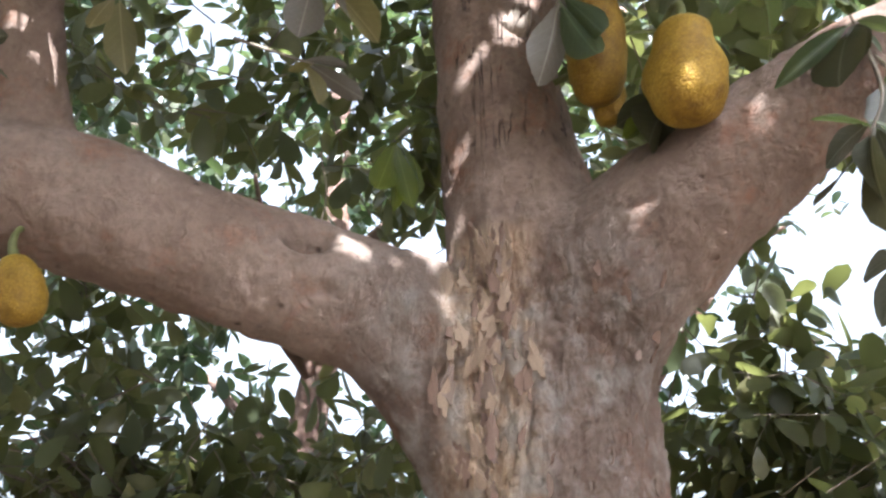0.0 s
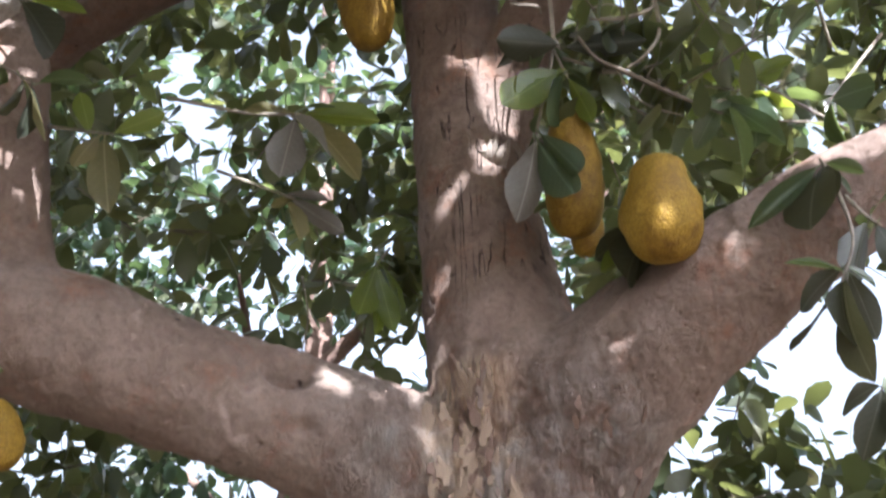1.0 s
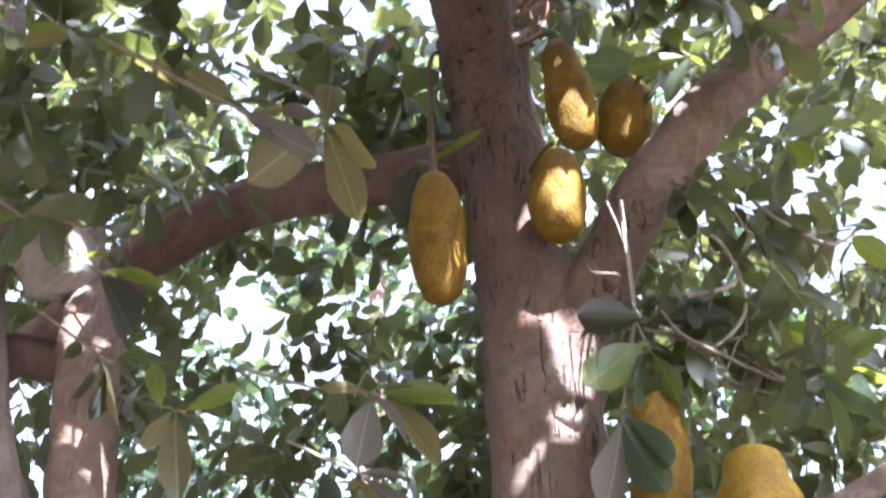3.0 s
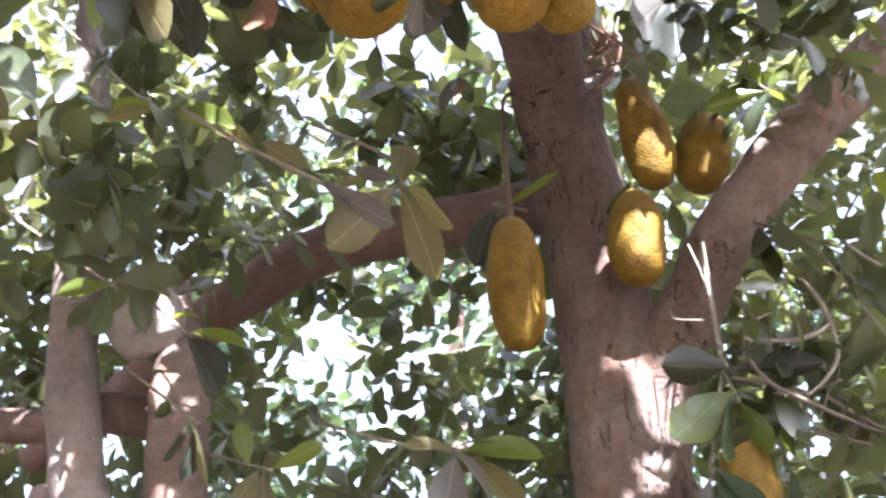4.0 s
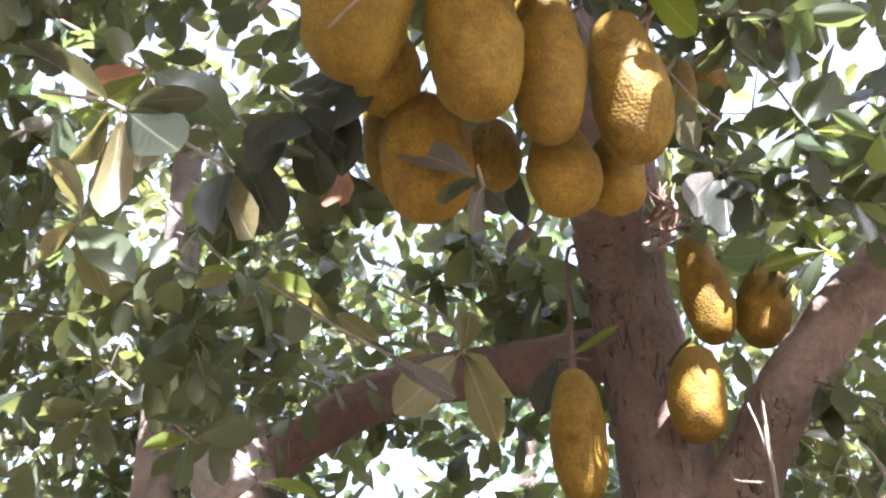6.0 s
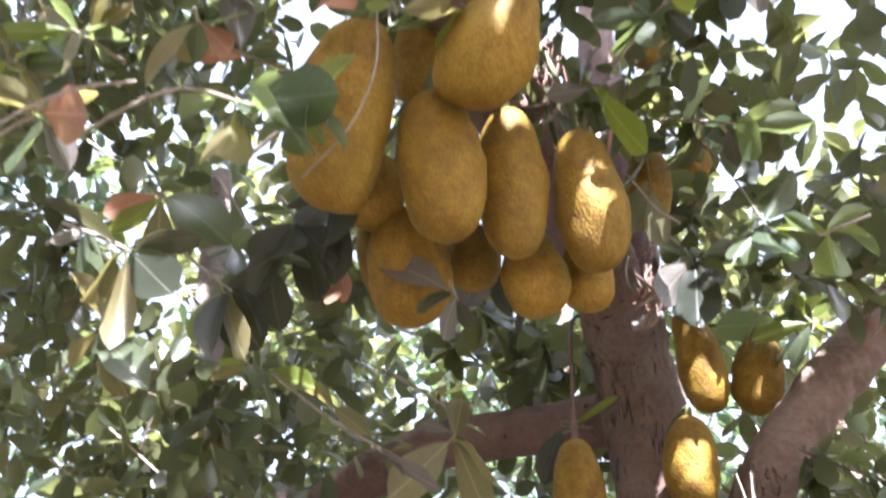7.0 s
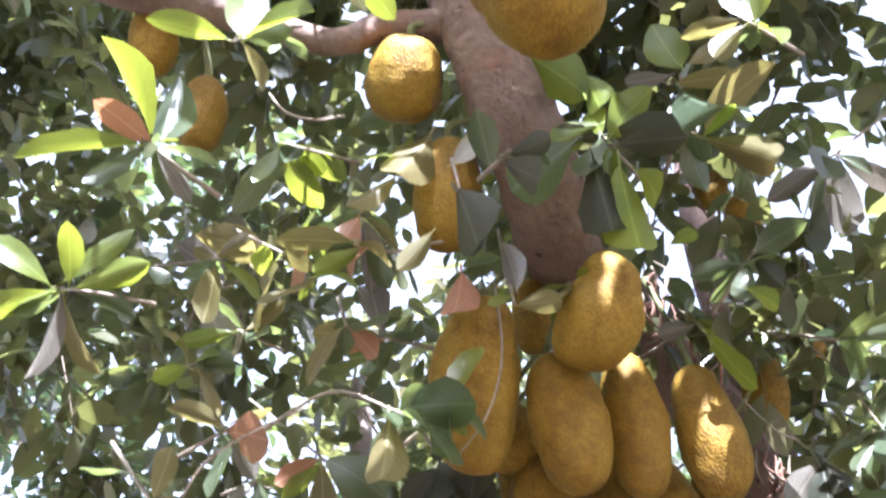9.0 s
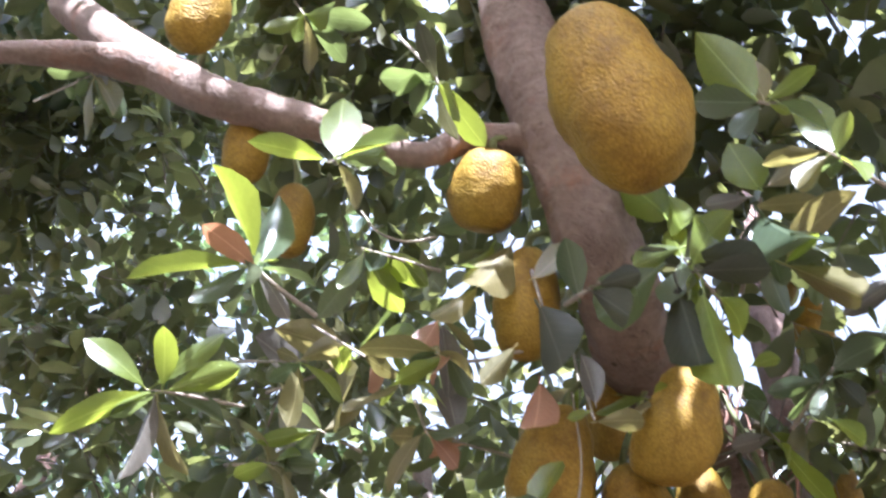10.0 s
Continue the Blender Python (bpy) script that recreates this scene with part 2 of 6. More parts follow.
def spline(pts, steps=8):
    """Points along a smooth curve through pts; each row is x, y, z, radius."""
    p = np.array(pts, float)
    p = np.vstack([2 * p[0] - p[1], p, 2 * p[-1] - p[-2]])
    out = []
    for i in range(1, len(p) - 2):
        for u in np.linspace(0, 1, steps, endpoint=False):
            a, b, c, d = p[i - 1:i + 3]
            out.append(0.5 * (2 * b + (c - a) * u + (2 * a - 5 * b + 4 * c - d) * u * u + (3 * b - a - 3 * c + d) * u ** 3))
    out.append(p[-2])
    return np.array(out)


def tube(bm, pts, sides=12, steps=8, lump=0.0, seed=0.0, squash=1.0):
    """Adds a closed tapering tube along the curve through pts (x, y, z, radius)."""
    q = spline(pts, steps)
    tangent = np.gradient(q[:, :3], axis=0)
    side = Vector((0.3, 1, 0.1))
    rings = []
    for k in range(len(q)):
        t = Vector(tangent[k]).normalized()
        side = (side - t * side.dot(t)).normalized()
        up = t.cross(side)
        ring = []
        for a in range(sides):
            ang = 2 * math.pi * a / sides
            d = side * math.cos(ang) + up * math.sin(ang) * squash
            r = max(q[k][3], 1e-4)
            c = Vector(q[k][:3])
            if lump:
                r *= 1 + lump * noise.noise((c + d * r) * (0.9 / max(0.03, q[k][3])) * 0.6 + Vector((seed, seed, 0)))
            ring.append(bm.verts.new(c + d * r))
        rings.append(ring)
    for k in range(len(rings) - 1):
        for a in range(sides):
            b = (a + 1) % sides
            bm.faces.new((rings[k][a], rings[k][b], rings[k + 1][b], rings[k + 1][a]))
    bm.faces.new(rings[0][::-1])
    bm.faces.new(rings[-1])


def limb(name, pts, mat, parent, label="", sides=14, lump=0.12, steps=8):
    bm = bmesh.new()
    tube(bm, pts, sides, steps, lump, len(pts) * 1.7 + pts[0][0] * 3)
    return mesh_object(name, bm, mat, parent, label)


def empty(name, at, label, category, group="", kind=""):
    ob = new(name)
    ob.location = at
    ob.empty_display_size = 0.1
    return tagged(ob, label, category, group, kind)


# ---- ground ----
bm = bmesh.new()
bmesh.ops.create_grid(bm, x_segments=60, y_segments=60, size=60)
for v in bm.verts:
    v.co.z = 0.08 * noise.noise(v.co * 0.35) - 0.05
ground = tagged(mesh_object("ground", bm, SOIL), "dry brown soil under the trees", "ground", kind="structure")

# ---- the jackfruit tree: trunk and thick limbs grown into one another ----
tree = empty("jackfruit_tree", (0.3, 2.5, 0), "large jackfruit tree with smooth grey-brown bark and low forking limbs", "tree")
TREE_AT = Vector((0.3, 2.5, 0))


def local(pts):
    return [(p[0] - TREE_AT.x, p[1] - TREE_AT.y, *p[2:]) for p in pts]


TRUNK = [(0.30, 2.52, -0.1, 0.46), (0.29, 2.52, 0.4, 0.36), (0.29, 2.51, 1.2, 0.31), (0.29, 2.5, 1.75, 0.29), (0.29, 2.49, 2.10, 0.27),
         (0.24, 2.47, 2.45, 0.23), (0.185, 2.46, 2.80, 0.195), (0.13, 2.44, 3.25, 0.165), (0.085, 2.39, 3.75, 0.155), (0.02, 2.34, 4.2, 0.155), (-0.06, 2.2, 4.55, 0.15)]
LEFT = [(0.25, 2.5, 2.0, 0.19), (0.02, 2.45, 2.17, 0.19), (-0.3, 2.40, 2.29, 0.175), (-0.6, 2.32, 2.37, 0.175), (-0.95, 2.2, 2.47, 0.18), (-1.25, 2.1, 2.5, 0.16), (-1.7, 2.0, 2.65, 0.13)]
LEFT_UP = [(-1.0, 2.2, 2.45, 0.12), (-1.06, 2.14, 2.70, 0.095), (-1.09, 2.10, 2.95, 0.085), (-1.12, 2.08, 3.2, 0.085), (-1.18, 2.12, 3.4, 0.08), (-1.27, 2.3, 3.55, 0.07), (-1.4, 2.6, 3.75, 0.055), (-1.6, 2.9, 4.2, 0.035)]
RIGHT = [(0.33, 2.48, 2.05, 0.21), (0.43, 2.40, 2.30, 0.235), (0.63, 2.24, 2.475, 0.195), (0.9, 2.06, 2.645, 0.155), (1.15, 1.95, 2.77, 0.135), (1.6, 1.8, 2.95, 0.12), (2.3, 1.6, 3.3, 0.09)]
UP_RIGHT = [(0.16, 2.46, 2.95, 0.09), (0.27, 2.40, 3.38, 0.115), (0.39, 2.23, 3.65, 0.100), (0.50, 2.12, 3.81, 0.094), (0.63, 2.06, 3.965, 0.093), (0.80, 2.0, 4.125, 0.092), (1.04, 1.9, 4.32, 0.09), (1.3, 1.8, 4.52, 0.085), (1.8, 1.65, 4.9, 0.06)]
ARMPIT = [(-0.20, 2.40, 2.20, 0.13), (-0.03, 2.43, 2.04, 0.15), (0.10, 2.46, 1.86, 0.16), (0.20, 2.5, 1.6, 0.16)]     # the low limb flows down into the trunk
FORWARD = [(0.0, 2.33, 4.25, 0.14), (-0.06, 2.05, 4.46, 0.135), (-0.16, 1.5, 4.45, 0.125), (-0.27, 0.95, 4.25, 0.115), (-0.285, 0.5, 4.06, 0.108), (-0.25, 0.2, 4.0, 0.105),
           (-0.275, 0.06, 4.09, 0.106), (-0.335, -0.07, 4.32, 0.108), (-0.43, -0.17, 4.69, 0.105), (-0.48, -0.25, 4.98, 0.1), (-0.6, -0.4, 6.0, 0.08)]
bm = bmesh.new()
for k, curve in enumerate((TRUNK, LEFT, LEFT_UP, RIGHT, UP_RIGHT, FORWARD, ARMPIT)):
    tube(bm, local(curve), 28, 8, 0.05, k * 3.1)
rough_wood = mesh_object("trunk", bm, BARK)
grown = rough_wood.modifiers.new("grown", "REMESH")
grown.mode, grown.voxel_size, grown.use_smooth_shade = "VOXEL", 0.0085, True
soft = rough_wood.modifiers.new("soft", "SMOOTH")
soft.factor, soft.iterations = 0.5, 40
wood = bpy.data.meshes.new_from_object(rough_wood.evaluated_get(bpy.context.evaluated_depsgraph_get()))
bpy.data.objects.remove(rough_wood)
count = len(wood.vertices)
where, facing = np.zeros(count * 3, np.float32), np.zeros(count * 3, np.float32)
wood.vertices.foreach_get("co", where)
wood.vertices.foreach_get("normal", facing)
where, facing = where.reshape(-1, 3), facing.reshape(-1, 3)
uneven = np.array([0.010 * noise.noise(Vector((x * 9, y * 9, z * 1.6))) + 0.007 * noise.noise(Vector((x, y, z)) * 13) + 0.004 * noise.noise(Vector((x, y, z)) * 34) for x, y, z in where.tolist()])
HOLLOWS = [(-0.345, 2.25, 2.392, 0.046, 0.10), (-0.29, 2.23, 2.24, 0.018, 0.018), (-0.79, 2.02, 2.235, 0.03, 0.014), (0.40, 2.22, 2.455, 0.015, 0.010), (0.23, 2.26, 3.06, 0.035, 0.022)]
for hx, hy, hz, wide, deep in HOLLOWS:                    # knot holes and old scars
    gap = (where + np.array(TREE_AT) - (hx, hy, hz)) / (wide * 1.4, wide * 1.4, wide)
    uneven -= deep * np.exp(-(gap ** 2).sum(1) ** 1.5)
strip = np.exp(-((where[:, 0] + 0.185) / 0.07) ** 2) * np.clip((2.45 - where[:, 2]) / 0.06, 0, 1) * (where[:, 1] < 0.15)
trunk_only = np.clip((0.42 - np.hypot(where[:, 0], where[:, 1])) / 0.08, 0, 1) * np.clip((2.52 - where[:, 2]) / 0.25, 0, 1)
flakes = np.zeros(count)
for k in np.nonzero((strip > 0.02) | (trunk_only > 0.02))[0]:  # flaking bark below the fork, with ridges along the torn strip
    x, y, z = where[k].tolist()
    w = 0.02 * noise.noise(Vector((x, y, z)) * 25)
    n1 = noise.noise(Vector(((x + w) * 17, (y + w) * 17, (z + w) * 8)))
    n2 = noise.noise(Vector((x * 38 + 5, y * 38, (z + w) * 20)))
    n3 = noise.noise(Vector((x * 70, y * 70, z * 45)))
    plate = 0.5 * n2 + 0.35 * n3 - math.exp(-(n1 / 0.07) ** 2) - 0.6 * math.exp(-(n2 / 0.08) ** 2)
    ridge = 1.1 * noise.noise(Vector(((x + w) * 42, y * 20, z * 5.0))) + 0.7 * noise.noise(Vector((x * 75, y * 75, z * 18)))
    flakes[k] = max(trunk_only[k], 0.6 * strip[k]) * plate + strip[k] * ridge
uneven += 0.009 * flakes
layer = wood.attributes.new("flakes", "FLOAT", "POINT")
layer.data.foreach_set("value", flakes.astype(np.float32))
wood.vertices.foreach_set("co", (where + facing * uneven[:, None]).astype(np.float32).ravel())   # slightly fluted wood
trunk = finish("trunk", wood, [], tree)
wood.materials.clear()
wood.materials.append(BARK)

# ---- loose flakes of bark below the fork and along the torn strip ----
def flake_mesh(seed):
    """A curled plate of bark, 1 high and about 0.5 wide, with a ragged outline and a thick edge."""
    rng = random.Random(seed)
    rim = []
    for k in range(14):
        a = 2 * math.pi * (k + rng.uniform(-0.3, 0.3)) / 14
        w = rng.uniform(0.55, 1.15)
        rim.append((0.17 * math.cos(a) * w, 0.5 * math.sin(a) * w))
    vs = [(0, 0, 0.06)] + [(x, y, 0.05 + 0.9 * max(0.0, y) ** 2 * rng.uniform(0.1, 0.6)) for x, y in rim] + [(x, y, -0.06) for x, y in rim]
    fs = []
    for k in range(14):
        j = (k + 1) % 14
        fs += [(0, 1 + k, 1 + j), (1 + k, 15 + k, 15 + j, 1 + j)]
    me = bpy.data.meshes.new("bark_flake")
    me.from_pydata(vs, [], fs)
    return me


from mathutils import bvhtree
skin = bvhtree.BVHTree.FromPolygons([v.co.copy() for v in wood.vertices], [tuple(p.vertices) for p in wood.polygons])
flake_dice = random.Random(77)
FLAKES = [[flake_mesh(k) for k in range(5)] for mt in range(3)]
for row, mt in zip(FLAKES, (FLAKE, FLAKE_RED, FLAKE_STRAW)):
    for me in row:
        me.materials.append(mt)
for k in range(120):
    on_strip = k % 4 != 0
    x = flake_dice.gauss(-0.18, 0.055) if on_strip else flake_dice.uniform(-0.25, 0.24)
    z = flake_dice.uniform(1.75, 2.44) if on_strip else 1.75 + 0.62 * flake_dice.random() ** 1.4
    at, normal, index, far = skin.ray_cast(Vector((x, -1.5, z)), Vector((0, 1, 0)))
    if at is None or normal.y > -0.35:
        continue
    size = flake_dice.uniform(0.05, 0.13) if on_strip else flake_dice.uniform(0.03, 0.07)
    ob = new("bark_flake", flake_dice.choice(FLAKES[2 if on_strip and flake_dice.random() < 0.55 else (0 if flake_dice.random() < 0.4 else 1)]))
    up = (Vector((0, 0, 1)) - normal * normal.z).normalized()
    m = Matrix((up.cross(normal), up, normal)).transposed().to_4x4() @ pose(0, 0, 0, flake_dice.uniform(-4, 6), flake_dice.uniform(-5, 5), flake_dice.gauss(0, 9))
    ob.matrix_basis = Matrix.Translation(at) @ m @ Matrix.Diagonal((size * flake_dice.uniform(0.7, 1.2), size, size * flake_dice.uniform(0.6, 1.2), 1))
    ob.parent = trunk

# ---- thinner limbs of the tree ----
def branch(pts, mat=BARK, label="", name="limb"):
    return limb(name, local(pts), mat, tree, label)


branch([(0.02, 2.38, 4.10, 0.115), (-0.12, 2.49, 4.16, 0.105), (-0.304, 2.579, 4.192, 0.100), (-0.573, 2.673, 4.225, 0.101), (-0.855, 2.772, 4.246, 0.102), (-1.094, 2.855, 4.209, 0.102), (-1.326, 2.937, 4.112, 0.100), (-1.48, 2.99, 4.02, 0.097), (-1.75, 3.08, 3.8, 0.085), (-2.2, 3.2, 3.5, 0.06)],
       BARK_DARK, "reddish-brown shaded limb")
branch([(-1.15, 2.2, 2.5, 0.085), (-1.3, 2.05, 2.85, 0.075), (-1.42, 1.98, 3.3, 0.07), (-1.5, 1.95, 3.8, 0.068), (-1.62, 1.9, 4.4, 0.06), (-1.75, 1.85, 5.1, 0.045)], BARK_GREY, "upright grey limb")
branch([(-0.33, -0.05, 4.33, 0.045), (-0.55, -0.15, 4.29, 0.042), (-0.659, -0.209, 4.164, 0.035), (-0.866, -0.326, 4.217, 0.043), (-1.034, -0.419, 4.248, 0.054), (-1.185, -0.497, 4.285, 0.059), (-1.374, -0.564, 4.422, 0.064), (-1.593, -0.614, 4.635, 0.066), (-2.171, -0.692, 5.268, 0.072)],
       BARK, "sunlit side limb")
branch([(-1.333, -0.548, 4.405, 0.044), (-1.429, -0.599, 4.420, 0.054), (-1.535, -0.655, 4.435, 0.048), (-1.66, -0.715, 4.43, 0.042), (-1.85, -0.79, 4.42, 0.032)], BARK, "lower arm of the forked side limb")
branch([(0.02, 2.3, 4.3, 0.12), (0.03, 2.15, 4.7, 0.105), (-0.03, 2.05, 5.2, 0.1), (-0.1, 2.0, 6.0, 0.09), (-0.1, 2.0, 7.0, 0.06)], BARK_DARK, "dark upright limb in deep shade")

branch([(-1.16, 2.16, 3.16, 0.062), (-1.38, 2.14, 3.19, 0.058), (-1.66, 2.2, 3.18, 0.052), (-2.3, 2.35, 3.3, 0.04)], BARK_DARK, "dark limb in the shade")


def burl(at, size, hole):
    """A pale swollen knob where a limb was cut and has healed over, with a dark hole on one side."""
    bm = bmesh.new()
    bmesh.ops.create_icosphere(bm, subdivisions=5, radius=1.0)
    h = Vector(hole).normalized()
    for v in bm.verts:
        d = v.co.normalized()
        k = 1 + 0.16 * noise.noise(d * 1.4 + Vector((3, 1, 7))) + 0.07 * noise.noise(d * 4.0) + 0.02 * noise.noise(d * 12)
        k -= 0.55 * math.exp(-((d - h).length / 0.26) ** 2) - 0.10 * math.exp(-(((d - h).length - 0.45) / 0.14) ** 2)
        v.co = Vector((d.x * size[0], d.y * size[1], d.z * size[2])) * k + Vector(at) - TREE_AT
    return mesh_object("burl", bm, BARK_PALE, tree, "pale swollen knob with a dark hole")


burl((-1.235, 2.00, 3.41), (0.108, 0.10, 0.114), (-0.72, -0.62, 0.05))

# ---- leaves ----
ROWS_S = (0.0, 0.14, 0.3, 0.46, 0.62, 0.78, 0.91, 1.0)
ROWS_W = (0.10, 0.42, 0.72, 0.92, 1.0, 0.88, 0.52, 0.05)


def leaf_mesh(name, fold, curl, wave, seed):
    """One leaf, 1 long along y and 0.5 across, with a folded midrib and a curled tip, and a short petiole."""
    vs, fs, uvs = [], [], []
    rng = random.Random(seed)
    for s, w in zip(ROWS_S, ROWS_W):
        for u in (-1, -0.5, 0, 0.5, 1):
            x = 0.25 * w * u * (1 + 0.06 * rng.uniform(-1, 1))
            z = fold * abs(x) - curl * s * s + wave * math.sin(7 * s + 2.2 * u + seed) * abs(u) * w
            vs.append((x, s, z))
            uvs.append((0.5 + 0.5 * u * max(w, 0.12), s))
    for r in range(len(ROWS_S) - 1):
        for c in range(4):
            a = r * 5 + c
            fs.append((a, a + 1, a + 6, a + 5))
    n = len(vs)
    for k, y in enumerate((-0.13, 0.04)):
        for a in range(4):
            ang = math.pi / 2 * a
            vs.append((0.014 * math.cos(ang), y, 0.014 * math.sin(ang) - 0.012 - (0.02 if k == 0 else 0)))
            uvs.append((0.5, 0.0))
    fs += [(n + a, n + (a + 1) % 4, n + 4 + (a + 1) % 4, n + 4 + a) for a in range(4)]
    me = bpy.data.meshes.new(name)
    me.from_pydata(vs, [], fs)
    layer = me.uv_layers.new(name="UVMap")
    for loop in me.loops:
        layer.data[loop.index].uv = uvs[loop.vertex_index]
    me.polygons.foreach_set("use_smooth", np.ones(len(me.polygons), bool))
    me.materials.append(LEAF_GREEN)
    return me


LEAF_MESHES = [leaf_mesh("leaf", f, c, w, k) for k, (f, c, w) in enumerate(((0.35, 0.14, 0.02), (0.15, 0.26, 0.03), (0.5, 0.06, 0.02), (-0.15, 0.18, 0.035), (0.3, 0.36, 0.03), (0.6, 0.2, 0.03), (0.1, -0.12, 0.04)))]
leaf_dice = random.Random(5)


def leaf(parent, base, tip, face, wide=0.5, mat=LEAF_GREEN):
    """A leaf of the twig parent, from base to tip, whose upper side looks along face; wide: width over length."""
    base, tip = Vector(base), Vector(tip)
    axis = tip - base
    length = axis.length
    axis.normalize()
    side = axis.cross(Vector(face)).normalized()
    up = side.cross(axis)
    ob = new("leaf", leaf_dice.choice(LEAF_MESHES))
    ob.material_slots[0].link = "OBJECT"
    ob.material_slots[0].material = mat
    m = Matrix((side * (length * wide / 0.5), axis * length, up * length)).transposed().to_4x4()
    m.translation = base
    ob.parent = parent
    ob.matrix_parent_inverse = Matrix.Translation(-TREE_AT)
    ob.matrix_basis = m
    return ob


def twig(pts, mat=TWIG, label=""):
    """A twig of the tree along pts (x, y, z, radius)."""
    return limb("twig", local(pts), mat, tree, label, 6, 0.15, 5)


TPL_S = np.array([0, .3, .3, .3, .62, .62, .62, .86, .86, .86, 1.0])
TPL_U = np.array([0, -.7, 0, .7, -1, 0, 1, -.72, 0, .72, 0])
TPL_F = np.array([(0, 2, 1), (0, 3, 2), (1, 2, 5), (1, 5, 4), (2, 3, 6), (2, 6, 5), (4, 5, 8), (4, 8, 7), (5, 6, 9), (5, 9, 8), (7, 8, 10), (8, 9, 10)])


def unit(a):
    return a / (np.linalg.norm(a, axis=-1, keepdims=True) + 1e-9)


# chinks cut in the crown to let the sun fall on chosen limbs and fruit: a lit spot and its radius
SUNLIT = [(0.22, 2.25, 3.38, 0.18), (0.25, 2.25, 3.29, 0.26), (0.19, 2.28, 3.05, 0.15), (0.14, 2.27, 3.07, 0.07), (0.10, 2.277, 2.976, 0.06), (0.062, 2.30, 2.908, 0.06), (0.033, 2.326, 2.85, 0.05),
          (0.74, 1.97, 2.62, 0.07), (0.772, 1.96, 2.547, 0.05), (0.319, 2.28, 2.624, 0.05), (-0.255, 2.252, 2.375, 0.12), (-0.20, 2.25, 2.36, 0.08), (-0.126, 2.265, 2.335, 0.06), (-0.019, 2.262, 2.234, 0.08), (-0.02, 2.297, 2.329, 0.06), (0.024, 2.386, 2.408, 0.05),
          (-0.118, 2.269, 2.126, 0.05), (0.03, 2.274, 2.187, 0.05), (0.275, 2.23, 2.08, 0.03), (-0.67, 2.14, 2.49, 0.04),
          (-1.0, 2.075, 2.80, 0.12), (-1.04, 2.037, 2.945, 0.10), (-1.07, 2.03, 2.90, 0.10), (-1.02, 2.06, 2.83, 0.08), (-1.17, 1.92, 3.42, 0.16), (-1.06, 2.03, 3.15, 0.06)]
SUNLIT_FRUIT = [(0.555, 1.89, 2.62, 0.10), (0.163, 2.01, 3.727, 0.06), (0.244, 2.03, 3.72, 0.06), (0.165, 2.04, 3.645, 0.12), (0.20, 2.03, 3.61, 0.04), (0.26, 2.05, 3.96, 0.06), (0.20, 2.02, 4.15, 0.04), (0.43, 2.10, 4.03, 0.03), (-0.204, 2.109, 3.66, 0.03)]
SUNLIT_HIGH = [(-0.235, 0.70, 3.737, 0.06), (-0.15, 0.66, 3.77, 0.14), (-0.13, 0.367, 3.66, 0.04), (-0.10, 0.36, 3.77, 0.10), (-0.04, 0.75, 3.77, 0.08), (0.01, 0.78, 3.60, 0.12), (0.03, 0.80, 3.54, 0.14),
               (-0.54, -0.14, 4.16, 0.12), (-0.45, -0.11, 4.15, 0.12), (-1.24, -0.55, 4.32, 0.06), (-1.00, -0.47, 4.20, 0.1), (-1.11, -0.51, 4.25, 0.06), (0.10, 1.14, 4.10, 0.08)]
# and where it falls on the leaves themselves
SUNLIT_LEAVES = [(-1.6, 1.45, 4.0, 0.3), (-1.6, 1.35, 3.7, 0.2), (-0.95, 0.5, 3.6, 0.25), (0.64, 1.6, 4.4, 0.25), (-0.80, -0.42, 3.51, 0.3), (-1.30, -0.10, 3.56, 0.3), (-0.71, -0.42, 3.82, 0.25), (-0.04, 0.00, 3.77, 0.14), (0.41, 1.10, 3.76, 0.25), (0.60, 1.90, 4.11, 0.2), (0.37, 0.90, 3.92, 0.2),
                 (0.23, 1.30, 3.76, 0.16), (-1.26, 0.85, 3.75, 0.2), (0.51, 2.10, 4.23, 0.16), (-1.1, 0.2, 3.9, 0.2), (-0.9, 0.3, 3.6, 0.2), (-1.2, 0.4, 4.1, 0.2),
                 (0.29, 1.98, 2.93, 0.05), (0.90, 2.0, 3.0, 0.16), (0.50, 1.95, 3.06, 0.08), (0.30, 2.05, 4.42, 0.12), (-0.45, 1.9, 3.35, 0.08), (0.30, 0.85, 4.15, 0.35), (0.55, 0.55, 4.1, 0.35), (0.21, 0.5, 4.45, 0.35), (0.36, 1.65, 4.28, 0.3), (0.2, 0.05, 3.75, 0.25), (0.3, -0.1, 3.9, 0.25),
                 (-1.27, 1.3, 3.72, 0.3), (-1.5, 1.3, 3.45, 0.5), (-1.1, 1.5, 3.42, 0.4), (-1.03, 1.4, 3.72, 0.2), (-0.92, 1.2, 3.92, 0.2), (-1.35, 1.4, 3.3, 0.5), (0.5, 0.3, 4.6, 0.3),
                 (-0.08, 0.81, 4.05, 0.3), (0.1, 1.6, 4.02, 0.25), (0.17, 0.30, 5.29, 0.35), (0.31, 0.30, 4.65, 0.35), (0.32, 0.50, 5.76, 0.35)]
chink_dice = np.random.default_rng(8)
CHINKS = [(*at, r) for at, r in zip(chink_dice.uniform((-2.4, -0.5, 2.6), (1.6, 2.6, 4.6), (260, 3)), chink_dice.uniform(0.04, 0.11, 260))]
SHADED = [(-0.05, -0.52, 3.8, 0.30), (0.6, 2.05, 2.4, 0.40), (0.45, 2.2, 1.8, 0.35), (0.1, 2.28, 2.75, 0.25), (-0.18, 2.15, 3.6, 0.20)]   # and fruit and bark that lie in full shade


